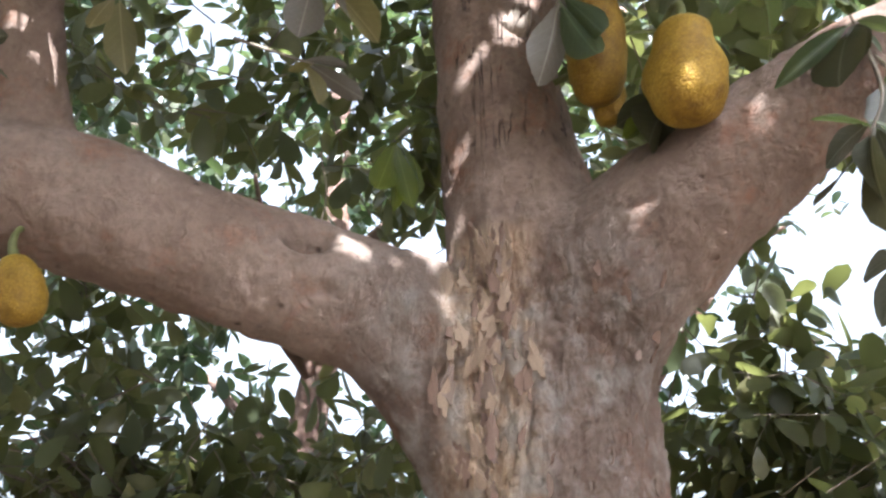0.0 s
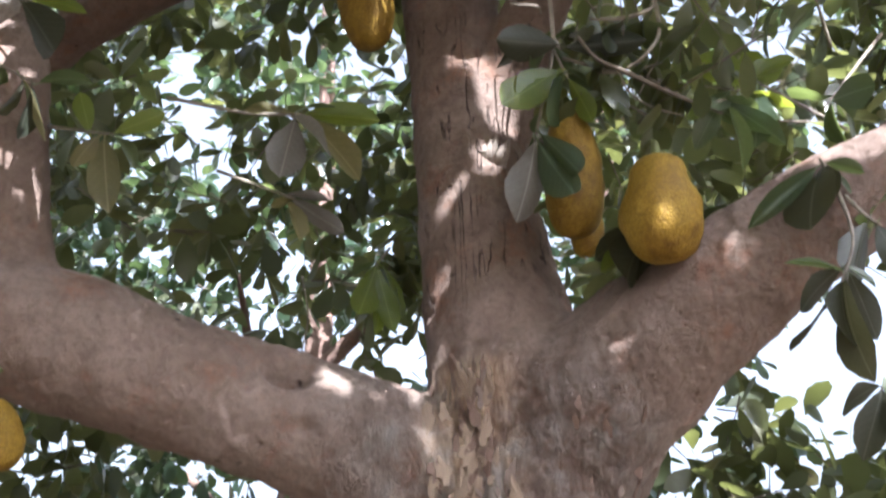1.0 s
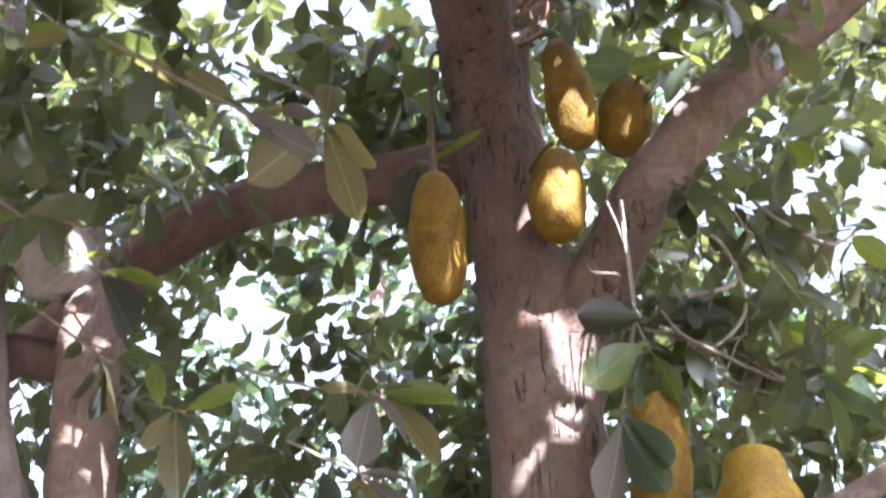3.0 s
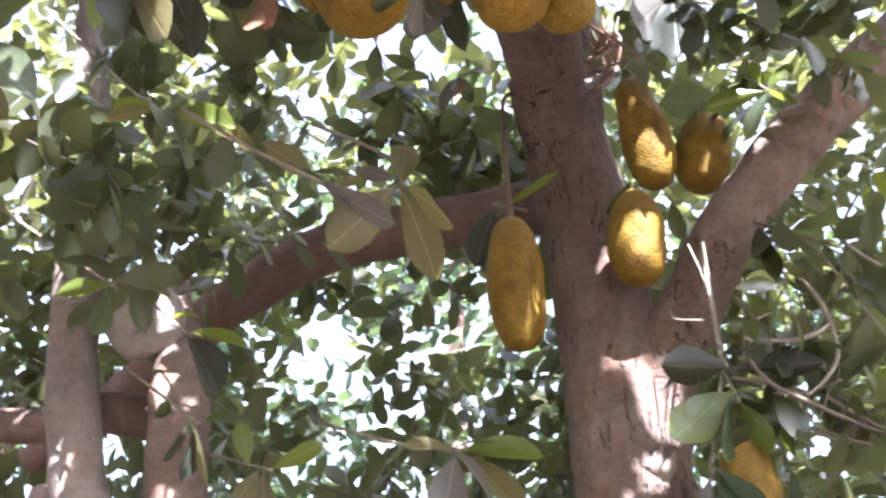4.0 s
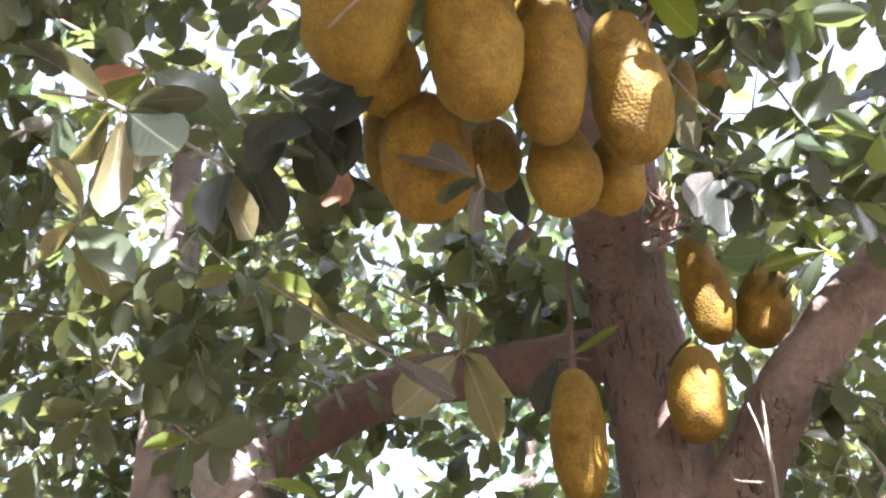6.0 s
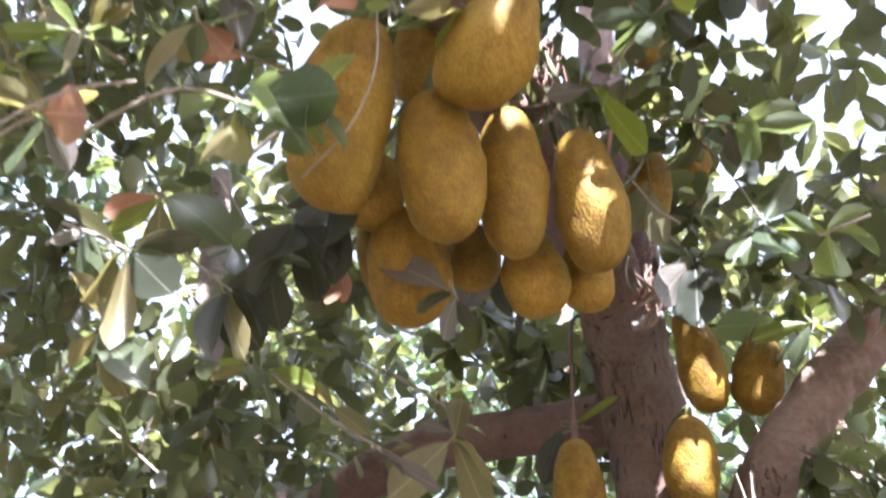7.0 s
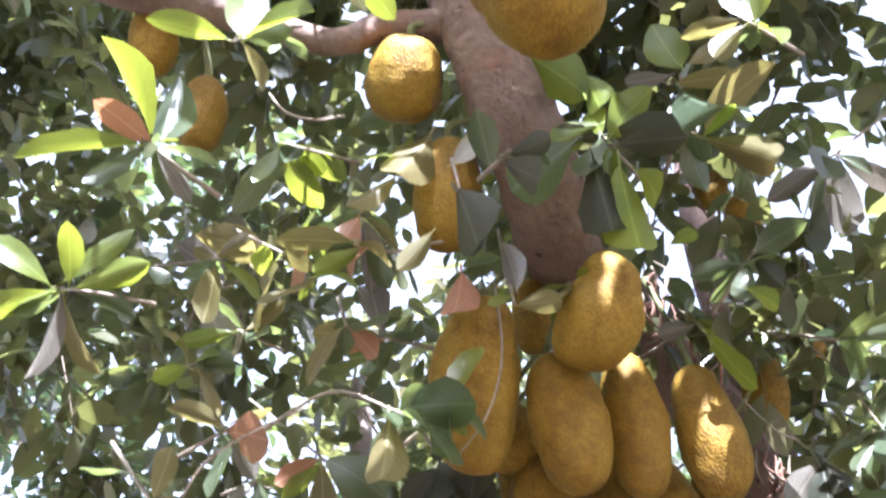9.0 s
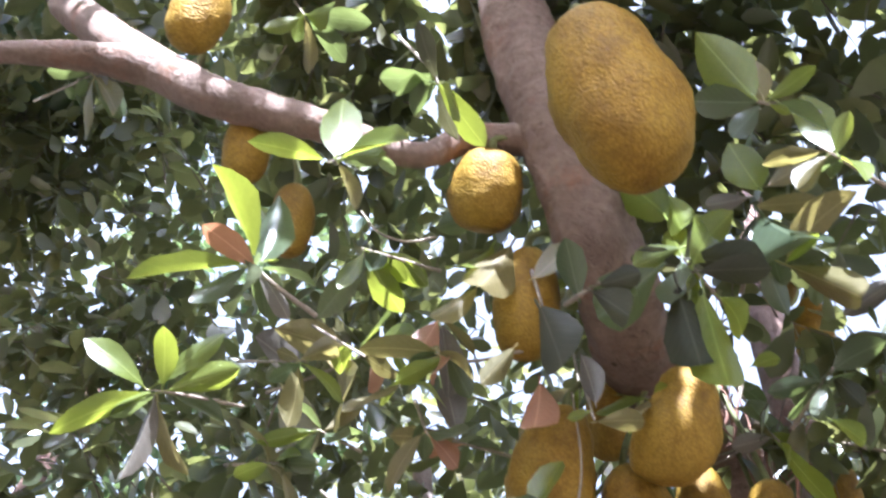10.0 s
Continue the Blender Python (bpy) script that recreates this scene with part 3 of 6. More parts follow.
def full_shade(c):
    for x, y, z, r in SHADED:
        d = Vector((x - c[0], y - c[1], z - c[2]))
        if (d - d.dot(SUN_TO) * SUN_TO).length < r:
            return True
    return False


CHINKS = [c for c in CHINKS if not full_shade(c) and not (-1.3 < c[0] < 1.2 and 3.9 < c[2] + 0.9 * c[1] < 6.6 or -0.3 < c[0] < 0.2 and c[1] < 0.3)]   # the trunk stays in shade for the most part


def shades(p, axis, length):
    """True for leaves, from p along axis, that do not hang in one of the chinks."""
    ok = np.ones(len(p), bool)
    to = np.array(SUN_TO)
    spots = [(x, y, z, 0.25 * r, 0.0) for x, y, z, r in SUNLIT + SUNLIT_FRUIT + SUNLIT_HIGH + SUNLIT_LEAVES] + [(*c, 0.2) for c in CHINKS]
    for along in (0.2, 0.6, 0.95):
        q = p + axis * length[:, None] * along
        for x, y, z, r, near in spots:
            d = q - np.array((x, y, z))
            s = d @ to
            ok &= (np.linalg.norm(d - s[:, None] * to, axis=1) > r + 0.15 * length) | (s < near)
    return ok


def crown(name, tips, dirs, rng, parent, mat, size=(0.12, 0.19), per=8, label="", spread=0.9, twigs=True, droop=0.35):
    """Many leaves and their thin twigs, joined: at each tip a spray of leaves round a twig that runs along dirs."""
    n = len(tips)
    dirs = unit(dirs)
    helper = unit(np.cross(dirs, rng.normal(size=(n, 3))))
    other = np.cross(dirs, helper)
    tl = rng.uniform(0.18, 0.36, n)
    ang = (rng.uniform(0, 6.28, n)[:, None] + np.arange(per) * 2.4)
    back = np.linspace(0, 1, per) ** 1.3 * tl[:, None] * rng.uniform(0.8, 1.1, (n, per))
    pos = tips[:, None] - dirs[:, None] * back[..., None]
    out = helper[:, None] * np.cos(ang)[..., None] + other[:, None] * np.sin(ang)[..., None]
    lean = rng.uniform(0.25, 1.0, (n, per, 1))
    axis = unit(out * spread + dirs[:, None] * lean + np.array((0, 0, -droop)) + rng.normal(0, 0.25, (n, per, 3)))
    up = unit(np.array((0, 0, 1.0)) + dirs[:, None] * 0.5 + rng.normal(0, 0.55, (n, per, 3)))
    side = unit(np.cross(axis, up))
    nor = np.cross(side, axis)
    length = rng.uniform(*size, (n, per, 1))
    P, A, B, N, L = (v.reshape(-1, v.shape[-1]) for v in (pos, axis, side, nor, length))
    stay = shades(P, A, L[:, 0])
    P, A, B, N, L = (v[stay] for v in (P, A, B, N, L))
    Wd = L * rng.uniform(0.19, 0.29, L.shape)
    fold, curl = rng.uniform(-0.1, 0.5, L.shape), rng.uniform(-0.05, 0.3, L.shape)
    s, u = TPL_S[None, :, None], TPL_U[None, :, None]
    V = P[:, None] + A[:, None] * (L[:, None] * (s + 0.08)) + B[:, None] * (Wd[:, None] * u) + N[:, None] * (fold[:, None] * Wd[:, None] * abs(u) - curl[:, None] * L[:, None] * s * s)
    F = TPL_F[None] + (np.arange(len(P)) * 11)[:, None, None]
    V, F = V.reshape(-1, 3), F.reshape(-1, 3)
    kind = np.zeros(len(F), np.int32)
    if twigs:
        clear = shades(tips - dirs * tl[:, None], dirs, tl)
        tips, dirs, helper, other, tl = (v[clear] for v in (tips, dirs, helper, other, tl))
        n = len(tips)
        r = rng.uniform(0.002, 0.004, (n, 1, 1))
        a3 = np.array([0, 2.09, 4.19])
        ring = helper[:, None] * np.cos(a3)[None, :, None] + other[:, None] * np.sin(a3)[None, :, None]
        ends = np.concatenate([tips[:, None] + ring * r * 0.25, (tips - dirs * (tl + 0.04)[:, None])[:, None] + ring * r * 1.3], 1).reshape(-1, 3)
        tf = np.array([(0, 1, 4), (0, 4, 3), (1, 2, 5), (1, 5, 4), (2, 0, 3), (2, 3, 5)])
        F = np.vstack([F, (tf[None] + (np.arange(n) * 6)[:, None, None] + len(V)).reshape(-1, 3)])
        kind = np.concatenate([kind, np.ones(n * 6, np.int32)])
        V = np.vstack([V, ends])
    at = np.array(parent.location)
    V = V - at
    me = bpy.data.meshes.new(name)
    me.vertices.add(len(V))
    me.vertices.foreach_set("co", V.astype(np.float32).ravel())
    me.loops.add(len(F) * 3)
    me.loops.foreach_set("vertex_index", F.astype(np.int32).ravel())
    me.polygons.add(len(F))
    me.polygons.foreach_set("loop_start", np.arange(0, len(F) * 3, 3, dtype=np.int32))
    me.update(calc_edges=True)
    me.materials.append(mat)
    me.materials.append(TWIG_DARK)
    me.polygons.foreach_set("material_index", kind)
    me.polygons.foreach_set("use_smooth", np.ones(len(F), bool))
    ob = new(name, me)
    ob.parent = parent
    if label:
        ob["label"] = label
    ob["kind"] = "stuff"
    return ob


def clumped(rng, centre, radii, clumps, sprays, sigma, hollow=0.35):
    """Tips and directions of sprays, in clumps spread through an ellipsoid, pointing outwards and a little down."""
    d = unit(rng.normal(size=(clumps, 3)))
    c = d * (hollow + (1 - hollow) * rng.uniform(0, 1, (clumps, 1)) ** 0.5) * np.array(radii)
    tips = (c[:, None] + rng.normal(0, 1, (clumps, sprays, 3)) * sigma * np.array((1, 1, 0.7))).reshape(-1, 3)
    dirs = unit(tips) * 0.7 + rng.normal(0, 0.6, tips.shape) + np.array((0, 0, -0.15))
    return tips + np.array(centre), dirs


# gaps cut through the trees behind to fit the camera's view, open to the sky: bearing, slope and half-width
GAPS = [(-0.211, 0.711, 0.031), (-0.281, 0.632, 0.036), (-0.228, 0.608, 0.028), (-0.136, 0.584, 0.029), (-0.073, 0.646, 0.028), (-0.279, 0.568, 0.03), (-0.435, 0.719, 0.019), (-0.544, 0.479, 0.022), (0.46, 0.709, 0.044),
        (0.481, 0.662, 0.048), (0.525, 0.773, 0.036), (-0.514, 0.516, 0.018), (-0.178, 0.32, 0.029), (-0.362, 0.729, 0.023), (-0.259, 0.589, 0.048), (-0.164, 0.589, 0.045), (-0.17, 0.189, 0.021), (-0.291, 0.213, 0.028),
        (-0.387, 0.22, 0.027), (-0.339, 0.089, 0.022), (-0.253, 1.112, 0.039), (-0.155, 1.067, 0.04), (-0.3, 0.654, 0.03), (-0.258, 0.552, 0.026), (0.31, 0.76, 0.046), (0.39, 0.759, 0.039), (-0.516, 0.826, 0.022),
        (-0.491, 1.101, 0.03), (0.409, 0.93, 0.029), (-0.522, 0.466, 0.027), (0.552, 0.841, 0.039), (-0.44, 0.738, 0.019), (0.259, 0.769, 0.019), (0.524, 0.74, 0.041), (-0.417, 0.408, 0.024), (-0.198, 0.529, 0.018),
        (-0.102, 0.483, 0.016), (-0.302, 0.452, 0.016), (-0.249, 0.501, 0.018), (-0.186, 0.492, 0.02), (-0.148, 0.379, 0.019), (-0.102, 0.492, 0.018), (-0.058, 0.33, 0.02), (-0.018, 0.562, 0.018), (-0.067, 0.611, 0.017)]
# gaps in the crown overhead, also cut to fit the camera's view: run and rise over height
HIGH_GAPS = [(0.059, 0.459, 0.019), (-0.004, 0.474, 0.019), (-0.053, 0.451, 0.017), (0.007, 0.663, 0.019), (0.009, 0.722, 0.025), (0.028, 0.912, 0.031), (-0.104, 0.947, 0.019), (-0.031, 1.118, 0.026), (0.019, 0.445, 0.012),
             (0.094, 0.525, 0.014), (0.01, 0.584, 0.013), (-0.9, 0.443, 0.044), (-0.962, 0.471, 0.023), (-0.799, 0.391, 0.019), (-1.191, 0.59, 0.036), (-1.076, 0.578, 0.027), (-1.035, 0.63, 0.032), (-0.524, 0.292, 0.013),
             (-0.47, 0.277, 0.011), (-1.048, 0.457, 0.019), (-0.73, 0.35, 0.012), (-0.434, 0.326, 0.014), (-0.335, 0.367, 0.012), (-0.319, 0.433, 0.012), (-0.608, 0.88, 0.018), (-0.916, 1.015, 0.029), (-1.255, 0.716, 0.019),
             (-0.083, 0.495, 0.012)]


# True for tips on the sight lines that the camera has through these gaps
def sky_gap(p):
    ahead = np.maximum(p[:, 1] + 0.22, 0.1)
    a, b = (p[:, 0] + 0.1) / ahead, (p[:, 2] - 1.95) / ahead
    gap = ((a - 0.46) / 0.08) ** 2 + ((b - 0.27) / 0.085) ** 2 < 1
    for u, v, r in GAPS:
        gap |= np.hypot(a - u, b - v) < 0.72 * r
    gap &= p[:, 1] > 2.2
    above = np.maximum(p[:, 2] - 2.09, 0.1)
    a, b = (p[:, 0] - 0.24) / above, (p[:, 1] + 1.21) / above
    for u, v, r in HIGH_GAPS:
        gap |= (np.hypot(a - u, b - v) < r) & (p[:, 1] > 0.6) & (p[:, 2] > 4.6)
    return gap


# leaves cleared before the trunk and the fruit to keep the camera's view open
def clear_of_view(p):
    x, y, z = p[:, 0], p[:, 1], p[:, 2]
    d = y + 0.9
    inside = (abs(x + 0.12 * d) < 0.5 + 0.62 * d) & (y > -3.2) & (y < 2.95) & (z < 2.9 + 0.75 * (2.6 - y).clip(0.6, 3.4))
    # leaves cleared round and before the shaded side limb, so that the camera sees it
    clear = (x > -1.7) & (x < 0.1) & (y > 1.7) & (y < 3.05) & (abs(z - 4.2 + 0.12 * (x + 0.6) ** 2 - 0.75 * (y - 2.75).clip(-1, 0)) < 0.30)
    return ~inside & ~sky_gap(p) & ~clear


# ---- the crown over and behind the limbs, with added shade boughs ----
# most boughs at y below -0.5 are unseen, added to shade trunk and fruit
CROWN_AND_SHADE = [((1.1, -1.5, 6.35), (1.7, 0.45, 1.55), 150, 0.0), ((1.3, -0.75, 5.8), (0.8, 0.1, 0.9), 125, 0.0), ((0.56, -2.1, 5.3), (0.2, 0.2, 0.2), 10, 0.0), ((-2.5, -2.4, 8.3), (1.6, 0.6, 1.7), 150, 0.0), ((0.45, -1.5, 5.6), (0.5, 0.3, 0.35), 26, 0.0), ((1.5, -1.5, 5.35), (0.9, 0.3, 0.4), 44, 0.0), ((-1.0, -0.05, 5.5), (0.75, 0.55, 0.45), 26, 0.0), ((0.1, 0.75, 5.5), (0.6, 0.5, 0.5), 4, 0.0), ((0.75, 0.9, 5.9), (0.5, 0.5, 0.5), 2, 0.0), ((-0.35, 2.9, 4.75), (0.9, 0.35, 0.6), 8, 0.0), ((0.5, -0.8, 7.4), (1.9, 1.7, 0.7), 60, 0.0), ((-4.0, 0.2, 6.8), (1.4, 1.4, 1.2), 40, 0.0), ((1.8, 3.5, 1.7), (1.0, 0.5, 0.55), 40, 0.0), ((0.1, 1.2, 6.1), (3.6, 3.4, 1.3), 56, 0.1), ((-2.5, 3.6, 4.6), (1.6, 0.9, 2.6), 33, 0.0), ((2.4, 3.5, 4.6), (1.7, 0.9, 2.4), 34, 0.0), ((0.2, 3.9, 4.2), (1.6, 0.7, 2.2), 26, 0.0),
          ((-3.3, 1.0, 4.8), (1.0, 1.4, 1.6), 14, 0.0), ((2.9, 1.6, 4.6), (1.1, 1.5, 1.6), 20, 0.0),
          ((0.85, -3.1, 6.2), (0.15, 0.1, 0.15), 20, 0.0), ((1.7, -0.8, 4.95), (0.5, 0.1, 0.3), 34, 0.0), ((1.9, -1.5, 5.55), (0.45, 0.2, 0.4), 30, 0.0), ((-0.93, -2.51, 6.18), (0.25, 0.1, 0.15), 14, 0.0)]
for k, (centre, radii, clumps, hollow) in enumerate(CROWN_AND_SHADE):
    rng = np.random.default_rng(11 + k)
    tips, dirs = clumped(rng, centre, radii, clumps, 12, 0.33, hollow)
    keep = clear_of_view(tips)
    crown("crown", tips[keep], dirs[keep], rng, tree, LEAF, label="dense dark green foliage of the crown and its added shade boughs")

# boughs that hang nearer, beside the trunk and the fruit, placed to fit the camera's view
NEAR_AND_SHADE = [((1.15, 3.1, 2.2), (0.35, 0.25, 0.3), 7), ((-0.7, 4.5, 2.1), (0.75, 0.25, 0.45), 16),
        # this one and the next stay out of view, added to shade the low limbs
        ((-1.75, 0.7, 2.3), (0.6, 0.5, 0.7), 40),
        ((1.75, 0.5, 2.3), (0.6, 0.5, 0.6), 34),
        ((-2.16, 1.25, 5.21), (0.75, 0.4, 0.45), 16),
        ((-1.61, 1.35, 3.74), (0.6, 0.35, 0.35), 8),
        ((-2.90, 0.75, 5.30), (0.55, 0.4, 0.4), 12),
        ((-1.65, 1.00, 4.65), (0.5, 0.35, 0.4), 12),
        ((0.55, 1.35, 4.81), (0.45, 0.4, 0.5), 7),
        ((0.27, 0.55, 5.07), (0.4, 0.35, 0.35), 9),
        ((-3.46, 0.50, 8.56), (0.6, 0.4, 0.5), 10),
        ((-1.58, 0.90, 5.38), (0.4, 0.3, 0.35), 9),
        ((-1.60, 1.50, 4.02), (0.5, 0.35, 0.6), 8),
        ((-2.0, 3.0, 1.9), (0.9, 0.4, 0.5), 26),
        ((0.64, 1.60, 4.36), (0.4, 0.35, 0.35), 6),
        ((-1.22, 1.75, 3.35), (0.5, 0.25, 0.4), 2),
        ((1.13, 2.60, 3.94), (0.45, 0.3, 0.45), 4),
        ((0.97, 2.40, 3.04), (0.4, 0.25, 0.3), 5),
        ((-0.89, 2.65, 3.09), (0.6, 0.3, 0.4), 4),
        ((-1.1, 3.1, 1.85), (1.0, 0.35, 0.35), 26), ((-0.3, 3.3, 1.7), (0.5, 0.3, 0.3), 10),
        ((-1.28, 2.20, 4.03), (0.5, 0.3, 0.4), 9),
        ((-1.40, 3.30, 2.49), (0.28, 0.2, 0.16), 3), ((-3.64, 2.20, 5.11), (0.4, 0.2, 0.3), 8), ((-2.70, 2.20, 4.73), (0.4, 0.2, 0.3), 8)]
for k, (centre, radii, clumps) in enumerate(NEAR_AND_SHADE):
    rng = np.random.default_rng(71 + k)
    tips, dirs = clumped(rng, centre, radii, round(clumps * 0.6), 5, 0.13, 0.0)
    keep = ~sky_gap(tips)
    crown("bough", tips[keep], (dirs * (1, 1, 0.6))[keep], rng, tree, LEAF, (0.10, 0.175), 6, "leafy bough among the seen and the added shade boughs", 1.0)

# drooping sprays that hang closest, on both sides of the fruit
SPRAYS = [((-1.60, 1.20, 3.98), (0.30, 0.25, 0.25), 7), ((-1.27, 1.30, 3.72), (0.25, 0.25, 0.22), 6), ((-1.50, 1.30, 3.45), (0.2, 0.25, 0.2), 3), ((-1.10, 1.50, 3.42), (0.12, 0.15, 0.15), 2), ((-1.55, 1.50, 3.15), (0.12, 0.15, 0.15), 2),
          ((-1.03, 1.40, 3.72), (0.2, 0.2, 0.2), 4), ((-0.92, 1.20, 3.92), (0.22, 0.2, 0.2), 4), ((0.36, 1.65, 4.28), (0.22, 0.2, 0.2), 5), ((0.62, 1.75, 4.25), (0.25, 0.2, 0.25), 6), ((0.72, 2.0, 3.62), (0.16, 0.15, 0.2), 4), ((0.60, 2.0, 3.20), (0.15, 0.1, 0.15), 4),
          ((-1.42, 0.50, 4.50), (0.3, 0.25, 0.3), 6), ((-1.10, 0.60, 4.02), (0.25, 0.25, 0.22), 6), ((-1.54, 0.50, 3.90), (0.3, 0.25, 0.22), 7), ((-1.80, 0.30, 3.68), (0.25, 0.25, 0.2), 5), ((-0.92, 0.40, 4.36), (0.25, 0.2, 0.22), 5), ((0.21, 0.50, 4.45), (0.22, 0.2, 0.25), 3),
          ((0.30, 0.85, 4.15), (0.2, 0.2, 0.25), 6), ((0.10, 0.90, 4.05), (0.12, 0.12, 0.12), 3), ((0.55, 0.55, 4.1), (0.22, 0.2, 0.3), 3)]
for k, (centre, radii, clumps) in enumerate(SPRAYS):
    rng = np.random.default_rng(171 + k)
    tips, dirs = clumped(rng, centre, radii, clumps, 3, 0.10, 0.0)
    crown("bough", tips, dirs * (1, 1, 0.5), rng, tree, LEAF, (0.09, 0.165), 6, "drooping leafy spray of the jackfruit tree", 1.0, droop=0.8)

# ---- trees that stand behind, and unseen ones added around for shade ----
AROUND = [(-3.8, 6.0, 3.8, 10.0), (-0.9, 6.6, 3.8, 10.5), (1.5, 7.0, 3.8, 10.0), (5.0, 5.2, 3.6, 9.0), (-5.4, 2.4, 4.2, 10.5), (-3.6, -1.6, 4.6, 9.5), (6.0, 0.8, 3.6, 8.5), (-4.4, -5.6, 3.6, 7.0), (4.0, -5.4, 3.8, 8.0), (-0.4, -6.2, 4.2, 8.5)]
for k, (x, y, mid_z, high) in enumerate(AROUND):
    rng = np.random.default_rng(40 + k)
    one = empty("backdrop_or_shade_tree", (x, y, 0), "leafy green tree, in the backdrop or added unseen for shade", "tree", "trees round the jackfruit tree")
    limb("trunk", [(0, 0, -0.1, 0.24), (0.05, 0, 1.2, 0.17), (-0.06, 0.05, 2.6, 0.14), (0.1, -0.05, 4.2, 0.10), (0.0, 0.0, high * 0.85, 0.04)], BARK_DARK, one)
    for j in range(4):
        a = j * 1.6 + k
        h = 1.7 + 0.7 * j
        limb("limb", [(0, 0, h, 0.07), (0.5 * math.cos(a), 0.5 * math.sin(a), h + 0.35, 0.055), (0.9 * math.cos(a + 0.2), 0.9 * math.sin(a + 0.2), h + 0.8, 0.03), (1.3 * math.cos(a + 0.3), 1.3 * math.sin(a + 0.3), h + 1.0, 0.012)], BARK_DARK, one)
    # trees behind the camera: unseen and denser, to cut light on the trunk
    far = y < -4
    tips, dirs = clumped(rng, (x, y, mid_z + 0.8), (2.2, 1.7, high * 0.5), 90 if far else 49, 14, 0.36, 0.25)
    keep = clear_of_view(tips) & (tips[:, 2] > 0.3)
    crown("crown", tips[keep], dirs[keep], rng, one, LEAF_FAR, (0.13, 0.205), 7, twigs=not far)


# ---- fruit ----
def jackfruit(top, bottom, wide, label, stalk=None, bend=0.0, waist=0.0, seed=0, taper=0.12, group="jackfruits on the tree"):
    """A ripe fruit hanging from top to bottom; stalk: where its peduncle leaves the wood."""
    top, bottom = Vector(top), Vector(bottom)
    axis = bottom - top
    length = axis.length
    axis.normalize()
    side = axis.cross(Vector((0, 1, 0.2))).normalized()
    front = side.cross(axis)
    thing = empty("jackfruit", top, label, "jackfruit", group)
    bm = bmesh.new()
    rings, around = 30, 40
    grid = []
    for i in range(rings + 1):
        s = i / rings
        ang = math.pi * s
        r = (math.sin(ang) ** 0.72) * (1 + taper * (s - 0.5) * 2) * (1 - waist * math.exp(-((s - 0.34) / 0.10) ** 2))
        y = 0.5 - 0.5 * math.cos(ang)
        c = axis * (length * y) + side * (bend * length * math.sin(ang))
        row = []
        for j in range(around):
            a = 2 * math.pi * j / around
            d = side * math.cos(a) + front * math.sin(a)
            p = c + d * (r * wide / 2)
            w = Vector(p) * 9 + Vector((seed * 7.3, seed * 1.9, 0))
            k = 1 + 0.12 * noise.noise(w * 0.8) + 0.07 * noise.noise(w * 2.3) + 0.03 * noise.noise(w * 6)
            row.append(bm.verts.new(c + d * (r * wide / 2 * k)) if 0 < i < rings else None)
        if i in (0, rings):
            row = [bm.verts.new(c)] * around
        grid.append(row)
    for i in range(rings):
        for j in range(around):
            q = (grid[i][j], grid[i][(j + 1) % around], grid[i + 1][(j + 1) % around], grid[i + 1][j])
            bm.faces.new(list(dict.fromkeys(q)))
    bmesh.ops.recalc_face_normals(bm, faces=bm.faces)
    mesh_object("rind", bm, RIND, thing)
    if stalk == ():
        stalk = tuple(top + Vector((-0.02, 0.06, 0.03)))
    if stalk:  # None where leaves or wood hide it
        s = Vector(stalk) - top
        bm = bmesh.new()
        up = -axis * 0.05
        pts = [(*(axis * 0.02), 0.015), (*(up * 0.6), 0.010), (*(s * 0.5 + up * 0.6), 0.0075), (*s, 0.011)]
        tube(bm, pts, 8, 6)
        mesh_object("stalk", bm, STALK, thing)
    return thing


RIPE = "ripe ochre-yellow jackfruit"
FRUIT = [
    ((0.578, 1.93, 2.839), (0.589, 1.99, 2.571), 0.200, RIPE + " resting in the fork of the limb", (), 0.0, 0.16),
    ((0.394, 2.08, 3.074), (0.406, 2.16, 2.726), 0.160, RIPE + " half hidden behind leaves at the stem", (), 0.0, 0.05),
    ((0.450, 2.20, 2.852), (0.437, 2.22, 2.699), 0.092, "small " + RIPE + " deep in the fork", (0.3, 2.35, 2.9), 0.0, 0.0),
    ((0.191, 2.06, 3.870), (0.188, 2.13, 3.569), 0.174, RIPE + " hanging close against the stem", (0.12, 2.25, 3.93), 0.0, 0.0),
    ((0.209, 2.02, 4.310), (0.277, 2.12, 3.926), 0.165, RIPE + " hanging high on the stem", (0.08, 2.2, 4.45), 0.0, 0.1),
    ((0.463, 2.14, 4.244), (0.422, 2.20, 3.970), 0.180, RIPE + " tucked behind the upper limb", (0.2, 2.25, 4.4), 0.0, 0.0),
    ((-0.193, 2.15, 3.852), (-0.166, 2.27, 3.437), 0.184, RIPE + " long, hanging alone on a thin stalk", None, 0.0, 0.0),
    ((-0.986, 2.03, 2.255), (-0.952, 2.06, 2.094), 0.122, RIPE + " hanging under the low limb", (-1.0, 2.1, 2.35), 0.0, 0.0),
]
